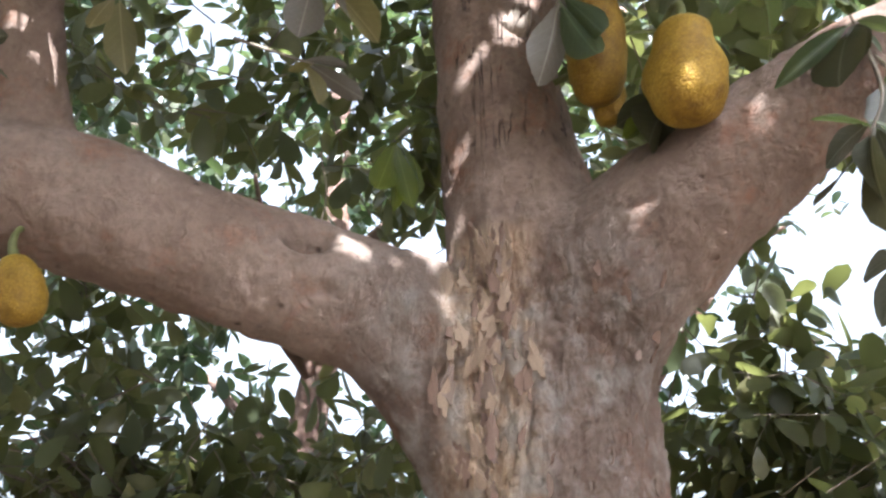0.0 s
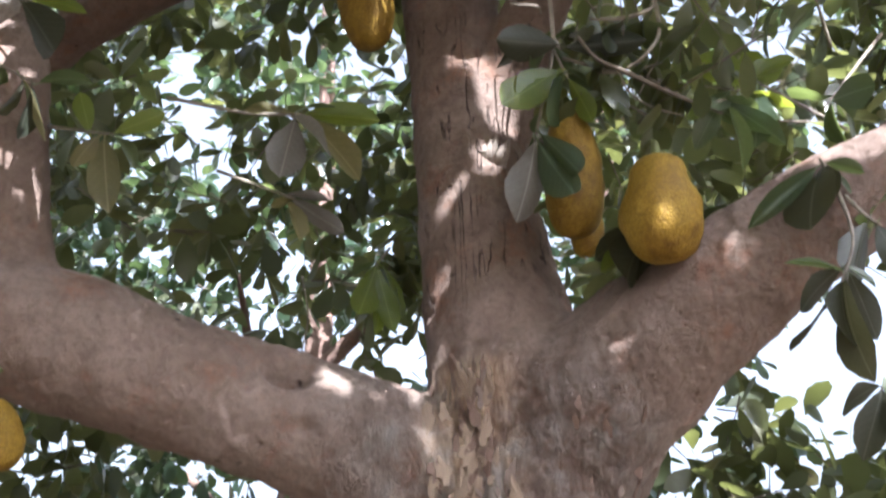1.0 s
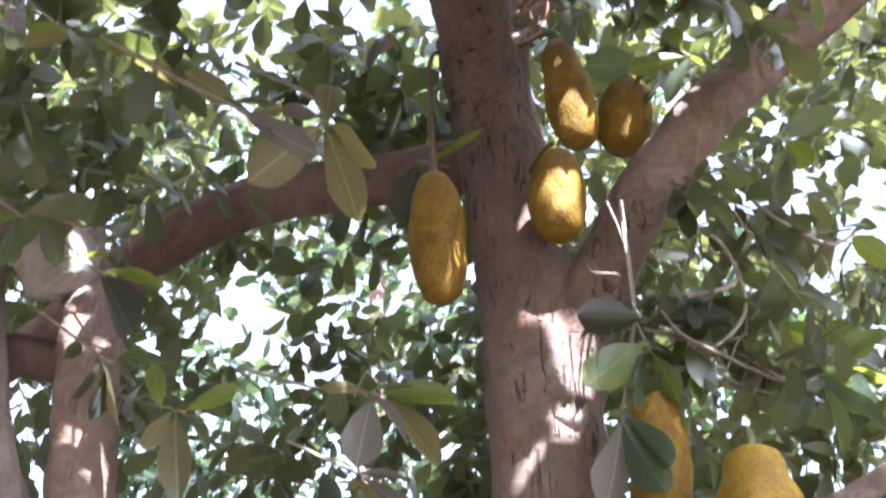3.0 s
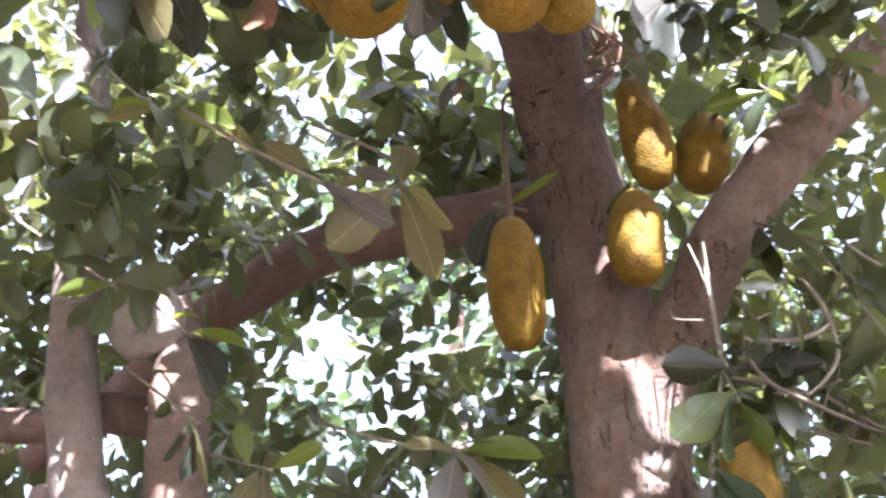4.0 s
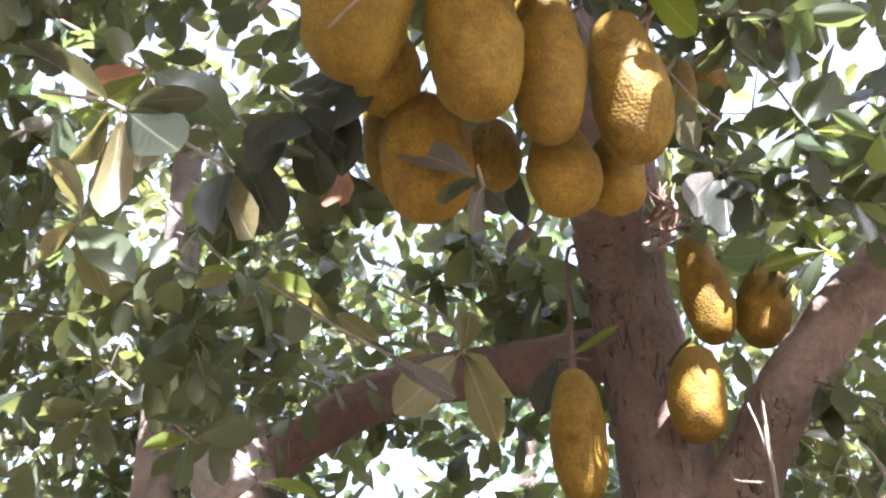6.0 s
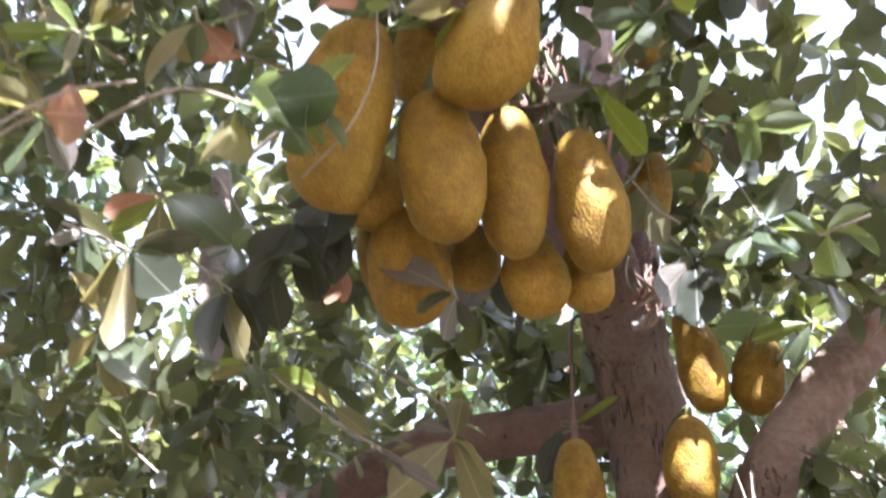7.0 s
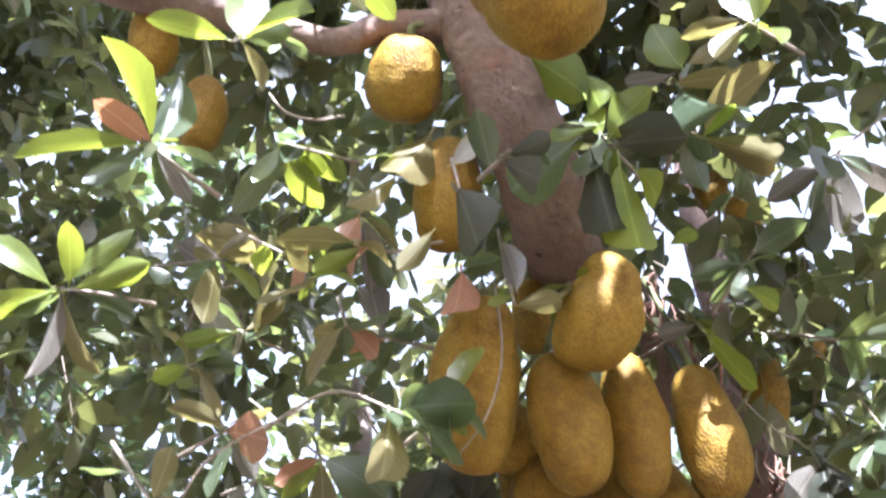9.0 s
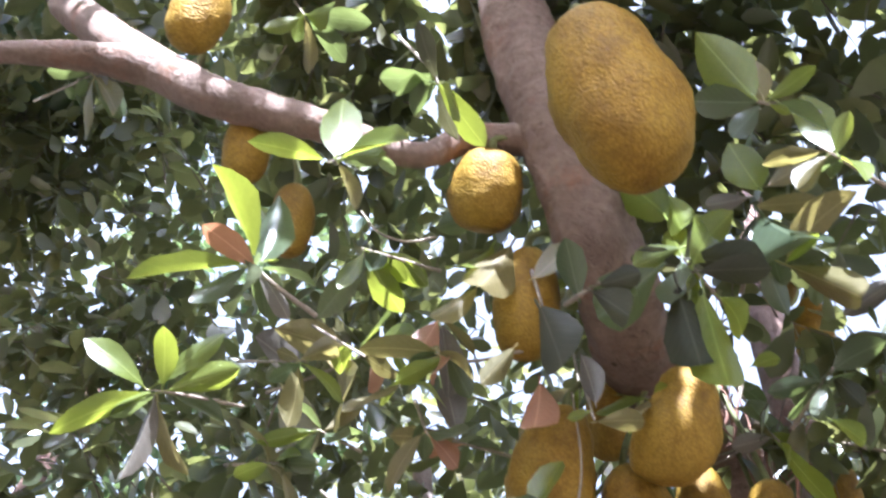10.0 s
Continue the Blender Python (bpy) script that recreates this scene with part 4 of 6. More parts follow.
CLUSTER = [
    ((-0.435, 0.42, 3.821), (-0.515, 0.62, 3.439), 0.222, "curved", (-0.33, 0.5, 4.05), -0.06, 0.0),
    ((-0.328, 0.58, 3.741), (-0.268, 0.70, 3.410), 0.190, "plump", (-0.24, 0.55, 4.05), 0.0, 0.0),
    ((-0.177, 0.70, 3.816), (-0.152, 0.82, 3.461), 0.160, "long", (-0.2, 0.7, 4.15), 0.0, 0.05),
    ((-0.023, 0.78, 3.810), (0.020, 0.90, 3.477), 0.165, "sunlit", (-0.12, 0.75, 4.15), 0.0, 0.05),
    ((-0.115, 0.38, 3.838), (-0.250, 0.50, 3.615), 0.200, "broad bent", (-0.12, 0.45, 4.02), 0.1, 0.12),
    ((-0.398, 0.58, 4.045), (-0.391, 0.66, 3.846), 0.130, "small", (-0.28, 0.6, 4.12), 0.0, 0.0),
    ((-0.463, 0.88, 3.696), (-0.415, 0.96, 3.407), 0.200, "low", (-0.3, 0.85, 4.2), 0.0, 0.0),
    ((-0.516, 0.78, 3.788), (-0.511, 0.82, 3.599), 0.155, "small", (-0.3, 0.8, 4.2), 0.0, 0.0),
    ((-0.160, 0.96, 3.662), (-0.134, 1.02, 3.461), 0.164, "shaded", (-0.2, 0.95, 4.25), 0.0, 0.1),
    ((-0.038, 1.05, 3.723), (-0.025, 1.10, 3.534), 0.136, "shaded", (-0.15, 1.0, 4.25), 0.0, 0.0),
    ((-0.319, 1.02, 3.762), (-0.305, 1.06, 3.594), 0.141, "dark shaded", (-0.25, 1.0, 4.25), 0.0, 0.0),
    ((-0.600, 0.98, 3.878), (-0.549, 1.06, 3.588), 0.099, "slim", (-0.3, 0.95, 4.3), 0.0, 0.0),
]
HIGH = [
    ((0.155, 1.10, 4.879), (0.146, 1.20, 4.634), 0.138, "pale " + RIPE + " on the dark upper limb", (0.0, 1.95, 5.2), 0.0, 0.0),
    ((0.128, 1.20, 4.212), (0.118, 1.26, 3.972), 0.133, "pale " + RIPE + " behind dried twigs", (-0.1, 1.3, 4.45), 0.0, 0.0),
    ((0.275, 1.50, 4.601), (0.259, 1.52, 4.411), 0.120, "small " + RIPE + " in the shade", (0.05, 1.9, 4.9), 0.0, 0.0),
    ((0.082, 1.28, 5.336), (0.021, 1.34, 5.175), 0.141, "brownish " + RIPE + " high in the crown", (0.0, 1.9, 5.6), 0.0, 0.0),
    ((-0.487, -0.12, 4.253), (-0.562, 0.02, 4.096), 0.205, "round sunlit " + RIPE + " beside the limb", (-0.33, -0.02, 4.3), 0.0, 0.0),
    ((-0.450, 0.10, 4.086), (-0.502, 0.26, 3.840), 0.172, RIPE + " hanging under the forward limb", (-0.3, 0.12, 4.12), 0.0, 0.0),
    ((-0.10, -0.52, 3.915), (-0.005, -0.32, 3.575), 0.245, "very large " + RIPE + " hanging before the limb", (-0.3, -0.2, 4.3), 0.0, 0.0),
    ((-1.12, -0.40, 4.31), (-1.127, -0.30, 4.121), 0.126, "greenish-yellow jackfruit under the side limb", (-1.1, -0.4, 4.4), 0.0, 0.0),
    ((-1.02, -0.22, 4.17), (-1.043, -0.12, 3.985), 0.124, "greenish-yellow jackfruit behind leaves", (-1.05, -0.36, 4.37), 0.0, 0.0),
    ((-0.93, -0.80, 4.15), (-0.964, -0.73, 3.958), 0.137, "greenish-yellow jackfruit high by the side limb", (-1.3, -0.5, 4.45), 0.0, 0.0),
]
for k, (top, bottom, wide, label, stalk, bend, waist) in enumerate(FRUIT + HIGH):
    hung = jackfruit(top, bottom, wide, label, stalk, bend, waist, k)
    if stalk is None:
        bm = bmesh.new()
        tube(bm, [(0.0, 0.0, -0.01, 0.016), (-0.003, 0.003, 0.06, 0.011), (-0.012, 0.01, 0.23, 0.008), (-0.024, 0.02, 0.49, 0.008), (-0.005, 0.04, 0.585, 0.008), (0.05, 0.12, 0.63, 0.012)], 8, 6)
        mesh_object("stalk", bm, STALK_RED, hung, "long thin reddish stalk")
for k, (top, bottom, wide, shape, stalk, bend, waist) in enumerate(CLUSTER):
    jackfruit(top, bottom, wide, shape + " " + RIPE + " in the big cluster", stalk, bend, waist, 50 + k, group="fruit cluster under the forward limb")

# ---- twigs with their rosettes of leaves ----
turn_dice = random.Random(21)


def rosette(stem, heart, *leaves):
    """A twig along stem to its heart, from which the leaves spread: tip x, y, z, width over length, material."""
    pts = [(*p, 0.0055 - 0.001 * k) for k, p in enumerate(stem)] + [(*heart, 0.0032)]
    shoot = twig(pts)
    for x, y, z, wide, mat in leaves:
        tip = Vector((x, y, z))
        back = (Vector(stem[-1]) - Vector(heart)).normalized() * turn_dice.uniform(0, 0.05)
        base = (Vector(heart) + back).lerp(tip, 0.10)
        face = turn_dice.choice(((0.55, 0.85), (0.55, 0.85), (-1.0, 0.15), (0.0, 1.0)))
        face = Vector((turn_dice.uniform(-0.4, 0.4), face[0] + turn_dice.uniform(-0.2, 0.2), face[1]))
        leaf(shoot, base, tip, face, wide * turn_dice.uniform(0.85, 1.05), mat)
    for k in range(2):                                    # younger leaves and older ones further back
        back = (Vector(stem[-1]) - Vector(heart)) * turn_dice.uniform(0.1, 0.6)
        way = Vector((turn_dice.uniform(-1, 1), turn_dice.uniform(-0.3, 1), turn_dice.uniform(-0.7, 0.6))).normalized()
        base = Vector(heart) + back
        leaf(shoot, base, base + way * turn_dice.uniform(0.07, 0.13), (turn_dice.uniform(-0.5, 0.5), -0.4, 1.0), turn_dice.uniform(0.4, 0.6), LEAF_GREEN if k and leaves[0][4] is LEAF_GREEN else LEAF_MID)
    return shoot


rosette([(0.373, 2.100, 3.715), (0.356, 2.000, 3.432)], (0.356, 2.000, 3.223),
        (0.190, 1.974, 3.200, 0.62, LEAF_SHADE), (0.580, 2.003, 3.247, 0.32, LEAF_SHADE), (0.269, 1.987, 3.111, 0.6, LEAF_MID), (0.402, 2.010, 3.165, 0.5, LEAF_MID))
rosette([(0.355, 2.000, 3.209)], (0.287, 1.980, 2.913),
        (0.251, 1.993, 2.691, 0.55, LEAF_GREY), (0.371, 1.939, 2.708, 0.42, LEAF_MID), (0.400, 1.931, 2.776, 0.4, LEAF_MID), (0.351, 2.014, 2.932, 0.5, LEAF_GREY))
rosette([(0.356, 2.000, 3.223)], (0.386, 1.980, 3.112),
        (0.292, 1.956, 2.948, 0.55, LEAF_MID), (0.199, 1.956, 2.990, 0.6, LEAF_GREEN), (0.461, 2.030, 3.009, 0.5, LEAF_GREEN), (0.235, 1.977, 3.037, 0.6, LEAF_GREEN))
rosette([(0.380, 2.000, 3.193), (0.615, 2.050, 3.162)], (0.866, 2.000, 3.083),
        (0.757, 2.034, 3.216, 0.6, LEAF_GREEN), (0.977, 1.998, 3.170, 0.6, LEAF_GREEN), (0.997, 2.014, 3.066, 0.4, LEAF_GREEN), (0.743, 1.965, 2.989, 0.5, LEAF_MID))
rosette([(0.608, 2.030, 3.151), (0.725, 1.980, 3.028)], (0.800, 1.980, 3.044),
        (0.947, 1.993, 2.926, 0.42, LEAF_MID), (0.851, 2.017, 2.855, 0.6, LEAF_MID), (0.710, 1.982, 2.917, 0.5, LEAF_MID), (0.686, 2.004, 3.006, 0.5, LEAF_GREEN))
rosette([(0.645, 2.100, 3.053)], (0.483, 2.000, 3.085),
        (0.477, 2.017, 2.979, 0.7, LEAF_GREEN), (0.543, 1.956, 2.991, 0.5, LEAF_MID), (0.421, 2.026, 3.071, 0.5, LEAF_MID))
rosette([(1.121, 2.000, 3.227)], (1.057, 1.900, 3.330),
        (0.944, 1.909, 3.423, 0.5, LEAF_GREEN), (0.928, 1.880, 3.163, 0.5, LEAF_MID))
rosette([(0.812, 2.250, 3.810)], (0.958, 2.150, 4.018),
        (0.973, 2.103, 3.847, 0.6, LEAF_GREEN), (0.927, 2.187, 4.049, 0.5, LEAF_GREEN), (0.843, 2.147, 3.855, 0.4, LEAF_MID), (1.097, 2.172, 4.145, 0.5, LEAF_MID))
rosette([(0.625, 2.200, 4.281)], (0.537, 2.100, 4.282),
        (0.378, 2.138, 4.207, 0.5, LEAF_MID), (0.669, 2.121, 4.421, 0.6, LEAF_GREEN), (0.586, 2.142, 4.195, 0.5, LEAF_GREY), (0.316, 2.089, 4.260, 0.6, LEAF_MID))
rosette([(0.973, 1.850, 2.701), (0.935, 1.750, 2.515)], (0.889, 1.750, 2.408),
        (0.781, 1.780, 2.252, 0.62, LEAF_SHADE), (0.845, 1.744, 2.256, 0.7, LEAF_SHADE), (0.790, 1.794, 2.375, 0.6, LEAF_SHADE), (0.965, 1.788, 2.294, 0.5, LEAF_SHADE), (0.841, 1.715, 2.191, 0.6, LEAF_SHADE))
rosette([(0.998, 1.900, 2.730)], (0.924, 1.800, 2.748),
        (0.828, 1.764, 2.582, 0.8, LEAF_SHADE), (0.921, 1.772, 2.656, 0.6, LEAF_SHADE), (0.758, 1.843, 2.603, 0.3, LEAF_MID), (1.020, 1.794, 2.713, 0.5, LEAF_MID))
rosette([(1.234, 2.200, 2.451)], (1.146, 2.200, 2.315),
        (1.074, 2.213, 2.151, 0.55, LEAF_SHADE), (1.001, 2.180, 2.269, 0.55, LEAF_SHADE), (1.160, 2.201, 2.186, 0.5, LEAF_SHADE))
rosette([(0.998, 1.900, 2.730), (0.998, 1.800, 2.598)], (1.030, 1.800, 2.569),
        (0.926, 1.789, 2.425, 0.6, LEAF_SHADE), (1.050, 1.785, 2.463, 0.6, LEAF_SHADE), (1.068, 1.809, 2.676, 0.6, LEAF_MID))
rosette([(-0.113, 2.700, 2.967)], (-0.151, 2.600, 2.858),
        (-0.200, 2.608, 2.687, 0.6, LEAF_GREEN), (-0.063, 2.640, 2.703, 0.6, LEAF_GREEN), (-0.265, 2.618, 2.809, 0.5, LEAF_MID), (-0.093, 2.640, 2.644, 0.35, LEAF_GREEN), (-0.119, 2.682, 2.651, 0.3, LEAF_GREEN))
rosette([(0.750, 2.200, 2.646)], (0.573, 2.100, 2.730),
        (0.437, 2.149, 2.689, 0.6, LEAF_SHADE), (0.573, 2.117, 2.561, 0.8, LEAF_SHADE), (0.477, 2.066, 2.554, 0.8, LEAF_SHADE), (0.452, 2.136, 2.618, 0.4, LEAF_GREEN))
rosette([(1.165, 2.100, 3.025)], (0.885, 2.000, 3.122),
        (0.748, 2.046, 3.215, 0.55, LEAF_GREEN), (0.885, 2.040, 3.249, 0.6, LEAF_GREEN), (0.948, 2.007, 2.990, 0.35, LEAF_MID), (0.870, 2.020, 2.898, 0.6, LEAF_MID), (0.991, 1.971, 3.175, 0.5, LEAF_GREEN))
rosette([(1.301, 2.050, 3.316)], (1.040, 1.950, 2.995),
        (1.185, 1.983, 3.091, 0.7, LEAF_MID), (0.961, 1.957, 3.072, 0.5, LEAF_MID), (1.038, 1.928, 2.877, 0.6, LEAF_MID), (1.105, 1.906, 2.896, 0.6, LEAF_SHADE))
rosette([(-1.106, 1.600, 2.549)], (-0.907, 1.500, 2.459),
        (-0.811, 1.535, 2.430, 0.6, LEAF_SHADE), (-0.847, 1.549, 2.529, 0.6, LEAF_SHADE), (-0.804, 1.459, 2.305, 0.6, LEAF_SHADE), (-0.922, 1.530, 2.382, 0.5, LEAF_SHADE))
rosette([(-0.687, 1.550, 3.728), (-0.461, 1.450, 3.514)], (-0.408, 1.400, 3.373),
        (-0.327, 1.536, 3.213, 0.42, LEAF_OLIVE), (-0.541, 1.368, 3.194, 0.5, LEAF_OLIVE), (-0.262, 1.379, 3.263, 0.55, LEAF_OLIVE), (-0.407, 1.427, 3.530, 0.5, LEAF_OLIVE), (-0.507, 1.437, 3.462, 0.4, LEAF_GREY))
rosette([(-0.692, 2.050, 3.103), (-0.464, 2.000, 3.017)], (-0.308, 1.950, 2.978),
        (-0.146, 2.017, 2.838, 0.6, LEAF_OLIVE), (-0.357, 1.961, 2.781, 0.6, LEAF_GREY), (-0.209, 1.904, 2.839, 0.6, LEAF_GREY), (-0.111, 1.972, 2.986, 0.35, LEAF_GREEN), (-0.455, 1.933, 3.006, 0.35, LEAF_OLIVE))
rosette([(-0.145, 2.300, 3.999)], (-0.246, 2.200, 3.944),
        (-0.312, 2.238, 3.743, 0.5, LEAF_SHADE), (-0.041, 2.124, 3.999, 0.2, LEAF_GREEN))
rosette([(-1.269, 2.000, 3.261)], (-0.977, 1.900, 3.037),
        (-0.896, 1.901, 2.886, 0.45, LEAF_OLIVE), (-1.010, 1.950, 2.902, 0.5, LEAF_SHADE), (-0.827, 1.881, 3.066, 0.4, LEAF_MID), (-1.026, 1.858, 2.915, 0.4, LEAF_SHADE))
rosette([(-1.030, 2.100, 3.045)], (-0.797, 2.000, 2.950),
        (-0.675, 2.010, 3.021, 0.5, LEAF_GREEN), (-0.872, 1.953, 2.847, 0.5, LEAF_OLIVE), (-0.779, 1.974, 2.727, 0.45, LEAF_OLIVE), (-0.683, 1.991, 2.843, 0.4, LEAF_MID))
rosette([(-0.572, 2.200, 2.962)], (-0.335, 2.100, 2.814),
        (-0.213, 2.111, 2.718, 0.4, LEAF_GREY), (-0.307, 2.066, 2.682, 0.5, LEAF_OLIVE), (-0.384, 2.054, 2.763, 0.5, LEAF_OLIVE), (-0.251, 2.137, 2.834, 0.3, LEAF_GREY))
rosette([(-1.572, 1.900, 3.874), (-1.354, 1.800, 3.719)], (-1.251, 1.800, 3.576),
        (-1.421, 1.781, 3.697, 0.5, LEAF_OLIVE), (-1.237, 1.846, 3.769, 0.4, LEAF_MID))
rosette([(-1.326, 1.950, 3.536)], (-1.022, 1.850, 3.261),
        (-0.873, 1.890, 3.287, 0.3, LEAF_GREEN), (-0.906, 1.838, 3.085, 0.5, LEAF_SHADE))
rosette([(-1.458, 1.400, 4.077), (-1.099, 1.350, 3.683)], (-0.956, 1.300, 3.540),
        (-0.787, 1.296, 3.491, 0.5, LEAF_GREEN), (-0.754, 1.399, 3.527, 0.4, LEAF_OLIVE), (-1.107, 1.314, 3.577, 0.4, LEAF_OLIVE), (-0.919, 1.310, 3.596, 0.4, LEAF_MID), (-0.871, 1.306, 3.378, 0.5, LEAF_MID))
rosette([(-0.895, 1.250, 3.504), (-0.670, 1.200, 3.312)], (-0.507, 1.200, 3.214),
        (-0.461, 1.212, 3.160, 0.4, LEAF_GREY), (-0.652, 1.244, 3.368, 0.4, LEAF_OLIVE), (-0.390, 1.201, 3.102, 0.5, LEAF_GREY), (-0.448, 1.193, 3.229, 0.4, LEAF_OLIVE))
rosette([(-1.699, 1.650, 3.664)], (-1.101, 1.550, 3.221),
        (-1.255, 1.572, 3.235, 0.35, LEAF_GREEN), (-0.944, 1.524, 3.205, 0.35, LEAF_OLIVE), (-1.106, 1.530, 3.075, 0.4, LEAF_MID))
rosette([(-1.336, 1.000, 3.326)], (-1.172, 0.900, 3.407),
        (-1.278, 0.948, 3.331, 0.5, LEAF_OLIVE), (-1.148, 1.030, 3.276, 0.6, LEAF_OLIVE), (-1.096, 0.905, 3.581, 0.4, LEAF_MID), (-1.015, 0.855, 3.253, 0.5, LEAF_MID), (-1.268, 0.892, 3.568, 0.5, LEAF_OLIVE))
rosette([(-1.100, 0.850, 3.661)], (-0.768, 0.750, 3.347),
        (-0.695, 0.758, 3.214, 0.7, LEAF_SHADE), (-0.761, 0.702, 3.169, 0.5, LEAF_SHADE), (-0.646, 0.762, 3.276, 0.6, LEAF_SHADE), (-0.831, 0.763, 3.219, 0.5, LEAF_GREEN), (-0.693, 0.710, 3.139, 0.4, LEAF_OLIVE))
rosette([(-0.714, 0.900, 3.962)], (-0.617, 0.800, 3.701),
        (-0.570, 0.813, 3.487, 0.6, LEAF_SHADE), (-0.747, 0.797, 3.690, 0.6, LEAF_SHADE), (-0.681, 0.818, 3.576, 0.6, LEAF_SHADE), (-0.624, 0.961, 3.544, 0.45, LEAF_SHADE), (-0.543, 0.821, 3.622, 0.5, LEAF_SHADE))
rosette([(-1.211, 1.100, 4.204)], (-0.858, 1.000, 3.694),
        (-0.855, 1.140, 3.553, 0.6, LEAF_SHADE), (-0.976, 1.070, 3.547, 0.5, LEAF_SHADE), (-0.719, 0.956, 3.593, 0.4, LEAF_MID), (-0.929, 1.018, 3.741, 0.4, LEAF_OLIVE))
rosette([(-1.429, 0.800, 4.025)], (-1.001, 0.700, 3.626),
        (-0.839, 0.746, 3.556, 0.7, LEAF_MID), (-1.036, 0.850, 3.463, 0.5, LEAF_OLIVE), (-0.955, 0.830, 3.560, 0.45, LEAF_OLIVE), (-1.105, 0.709, 3.516, 0.45, LEAF_GREEN), (-1.136, 0.683, 3.563, 0.5, LEAF_DEAD))
rosette([(-1.586, 1.000, 3.820)], (-1.341, 0.900, 3.783),
        (-1.192, 0.886, 3.699, 0.35, LEAF_GREEN), (-1.456, 0.881, 3.836, 0.5, LEAF_GREEN), (-1.459, 0.887, 3.693, 0.4, LEAF_GREY), (-1.300, 0.909, 3.562, 0.5, LEAF_MID))
rosette([(-0.306, 1.150, 3.844)], (-0.324, 1.250, 3.884),
        (-0.376, 1.230, 3.671, 0.5, LEAF_GREY), (-0.267, 1.238, 3.671, 0.4, LEAF_SHADE), (-0.359, 1.277, 3.778, 0.5, LEAF_GREY))
rosette([(-0.994, 0.350, 3.402), (-0.756, 0.300, 3.473)], (-0.519, 0.250, 3.319),
        (-0.346, 0.203, 3.189, 0.75, LEAF_MID), (-0.340, 0.257, 3.332, 0.6, LEAF_MID), (-0.585, 0.274, 3.215, 0.55, LEAF_MID), (-0.482, 0.231, 3.381, 0.5, LEAF_MID), (-0.510, 0.225, 3.096, 0.4, LEAF_OLIVE))
rosette([(-1.134, 0.300, 3.350)], (-0.894, 0.200, 3.326),
        (-0.880, 0.230, 3.151, 0.55, LEAF_MID), (-1.079, 0.174, 3.393, 0.35, LEAF_OLIVE), (-0.878, 0.300, 3.253, 0.5, LEAF_GREY), (-0.760, 0.195, 3.259, 0.6, LEAF_DEAD), (-0.843, 0.220, 3.392, 0.4, LEAF_OLIVE))
rosette([(-1.231, 0.200, 3.341)], (-0.931, 0.100, 3.058),
        (-0.865, 0.200, 3.041, 0.6, LEAF_OLIVE), (-0.915, 0.082, 3.179, 0.6, LEAF_OLIVE), (-0.889, 0.083, 2.924, 0.5, LEAF_OLIVE), (-0.880, 0.133, 3.072, 0.4, LEAF_OLIVE))
rosette([(-1.148, 0.600, 3.452), (-0.908, 0.500, 3.271)], (-0.849, 0.500, 3.235),
        (-0.696, 0.494, 3.089, 0.6, LEAF_SHADE), (-0.974, 0.350, 3.250, 0.45, LEAF_SHADE), (-0.866, 0.600, 3.068, 0.45, LEAF_OLIVE), (-0.869, 0.484, 3.092, 0.5, LEAF_OLIVE), (-0.727, 0.515, 3.301, 0.5, LEAF_SHADE))
rosette([(-0.882, 1.000, 3.934)], (-0.746, 0.900, 3.712),
        (-0.865, 0.938, 3.616, 0.7, LEAF_SHADE), (-0.740, 0.895, 3.494, 0.6, LEAF_SHADE), (-0.622, 0.873, 3.539, 0.6, LEAF_SHADE), (-0.681, 1.050, 3.557, 0.6, LEAF_SHADE), (-0.862, 0.976, 3.535, 0.5, LEAF_SHADE))
rosette([(0.101, 1.200, 4.141), (0.167, 1.300, 3.975)], (0.251, 1.300, 3.849),
        (0.225, 1.272, 3.627, 0.62, LEAF_SHADE), (0.132, 1.331, 3.962, 0.5, LEAF_MID), (0.358, 1.334, 3.944, 0.4, LEAF_MID), (0.285, 1.268, 3.710, 0.5, LEAF_SHADE), (0.093, 1.278, 3.692, 0.5, LEAF_GREY))
rosette([(-0.030, 0.800, 4.043)], (0.032, 0.700, 3.864),
        (0.116, 0.731, 3.657, 0.5, LEAF_GREEN), (-0.088, 0.714, 3.879, 0.6, LEAF_GREY), (-0.035, 0.731, 3.958, 0.4, LEAF_OLIVE), (0.079, 0.685, 3.755, 0.5, LEAF_GREEN))
rosette([(0.045, 1.100, 4.139)], (0.104, 1.000, 4.190),
        (0.189, 0.963, 4.120, 0.6, LEAF_GREEN), (0.154, 0.979, 4.037, 0.4, LEAF_GREEN), (0.239, 1.029, 4.129, 0.4, LEAF_GREEN), (0.215, 0.977, 4.194, 0.5, LEAF_GREEN))
rosette([(0.124, 1.200, 4.316), (0.293, 1.100, 4.081)], (0.411, 1.100, 3.757),
        (0.481, 1.085, 3.928, 0.6, LEAF_MID), (0.480, 1.092, 3.640, 0.5, LEAF_MID), (0.310, 1.092, 3.636, 0.5, LEAF_MID), (0.547, 1.091, 3.735, 0.3, LEAF_GREEN), (0.298, 1.142, 3.816, 0.4, LEAF_MID), (0.406, 1.066, 3.570, 0.5, LEAF_MID))
rosette([(0.163, 1.000, 4.106), (0.304, 0.900, 3.947)], (0.369, 0.900, 3.916),
        (0.416, 0.850, 3.752, 0.5, LEAF_MID), (0.334, 0.944, 3.842, 0.6, LEAF_SHADE), (0.523, 0.938, 4.048, 0.35, LEAF_GREEN), (0.279, 0.949, 4.007, 0.5, LEAF_MID), (0.528, 0.893, 3.906, 0.4, LEAF_MID))
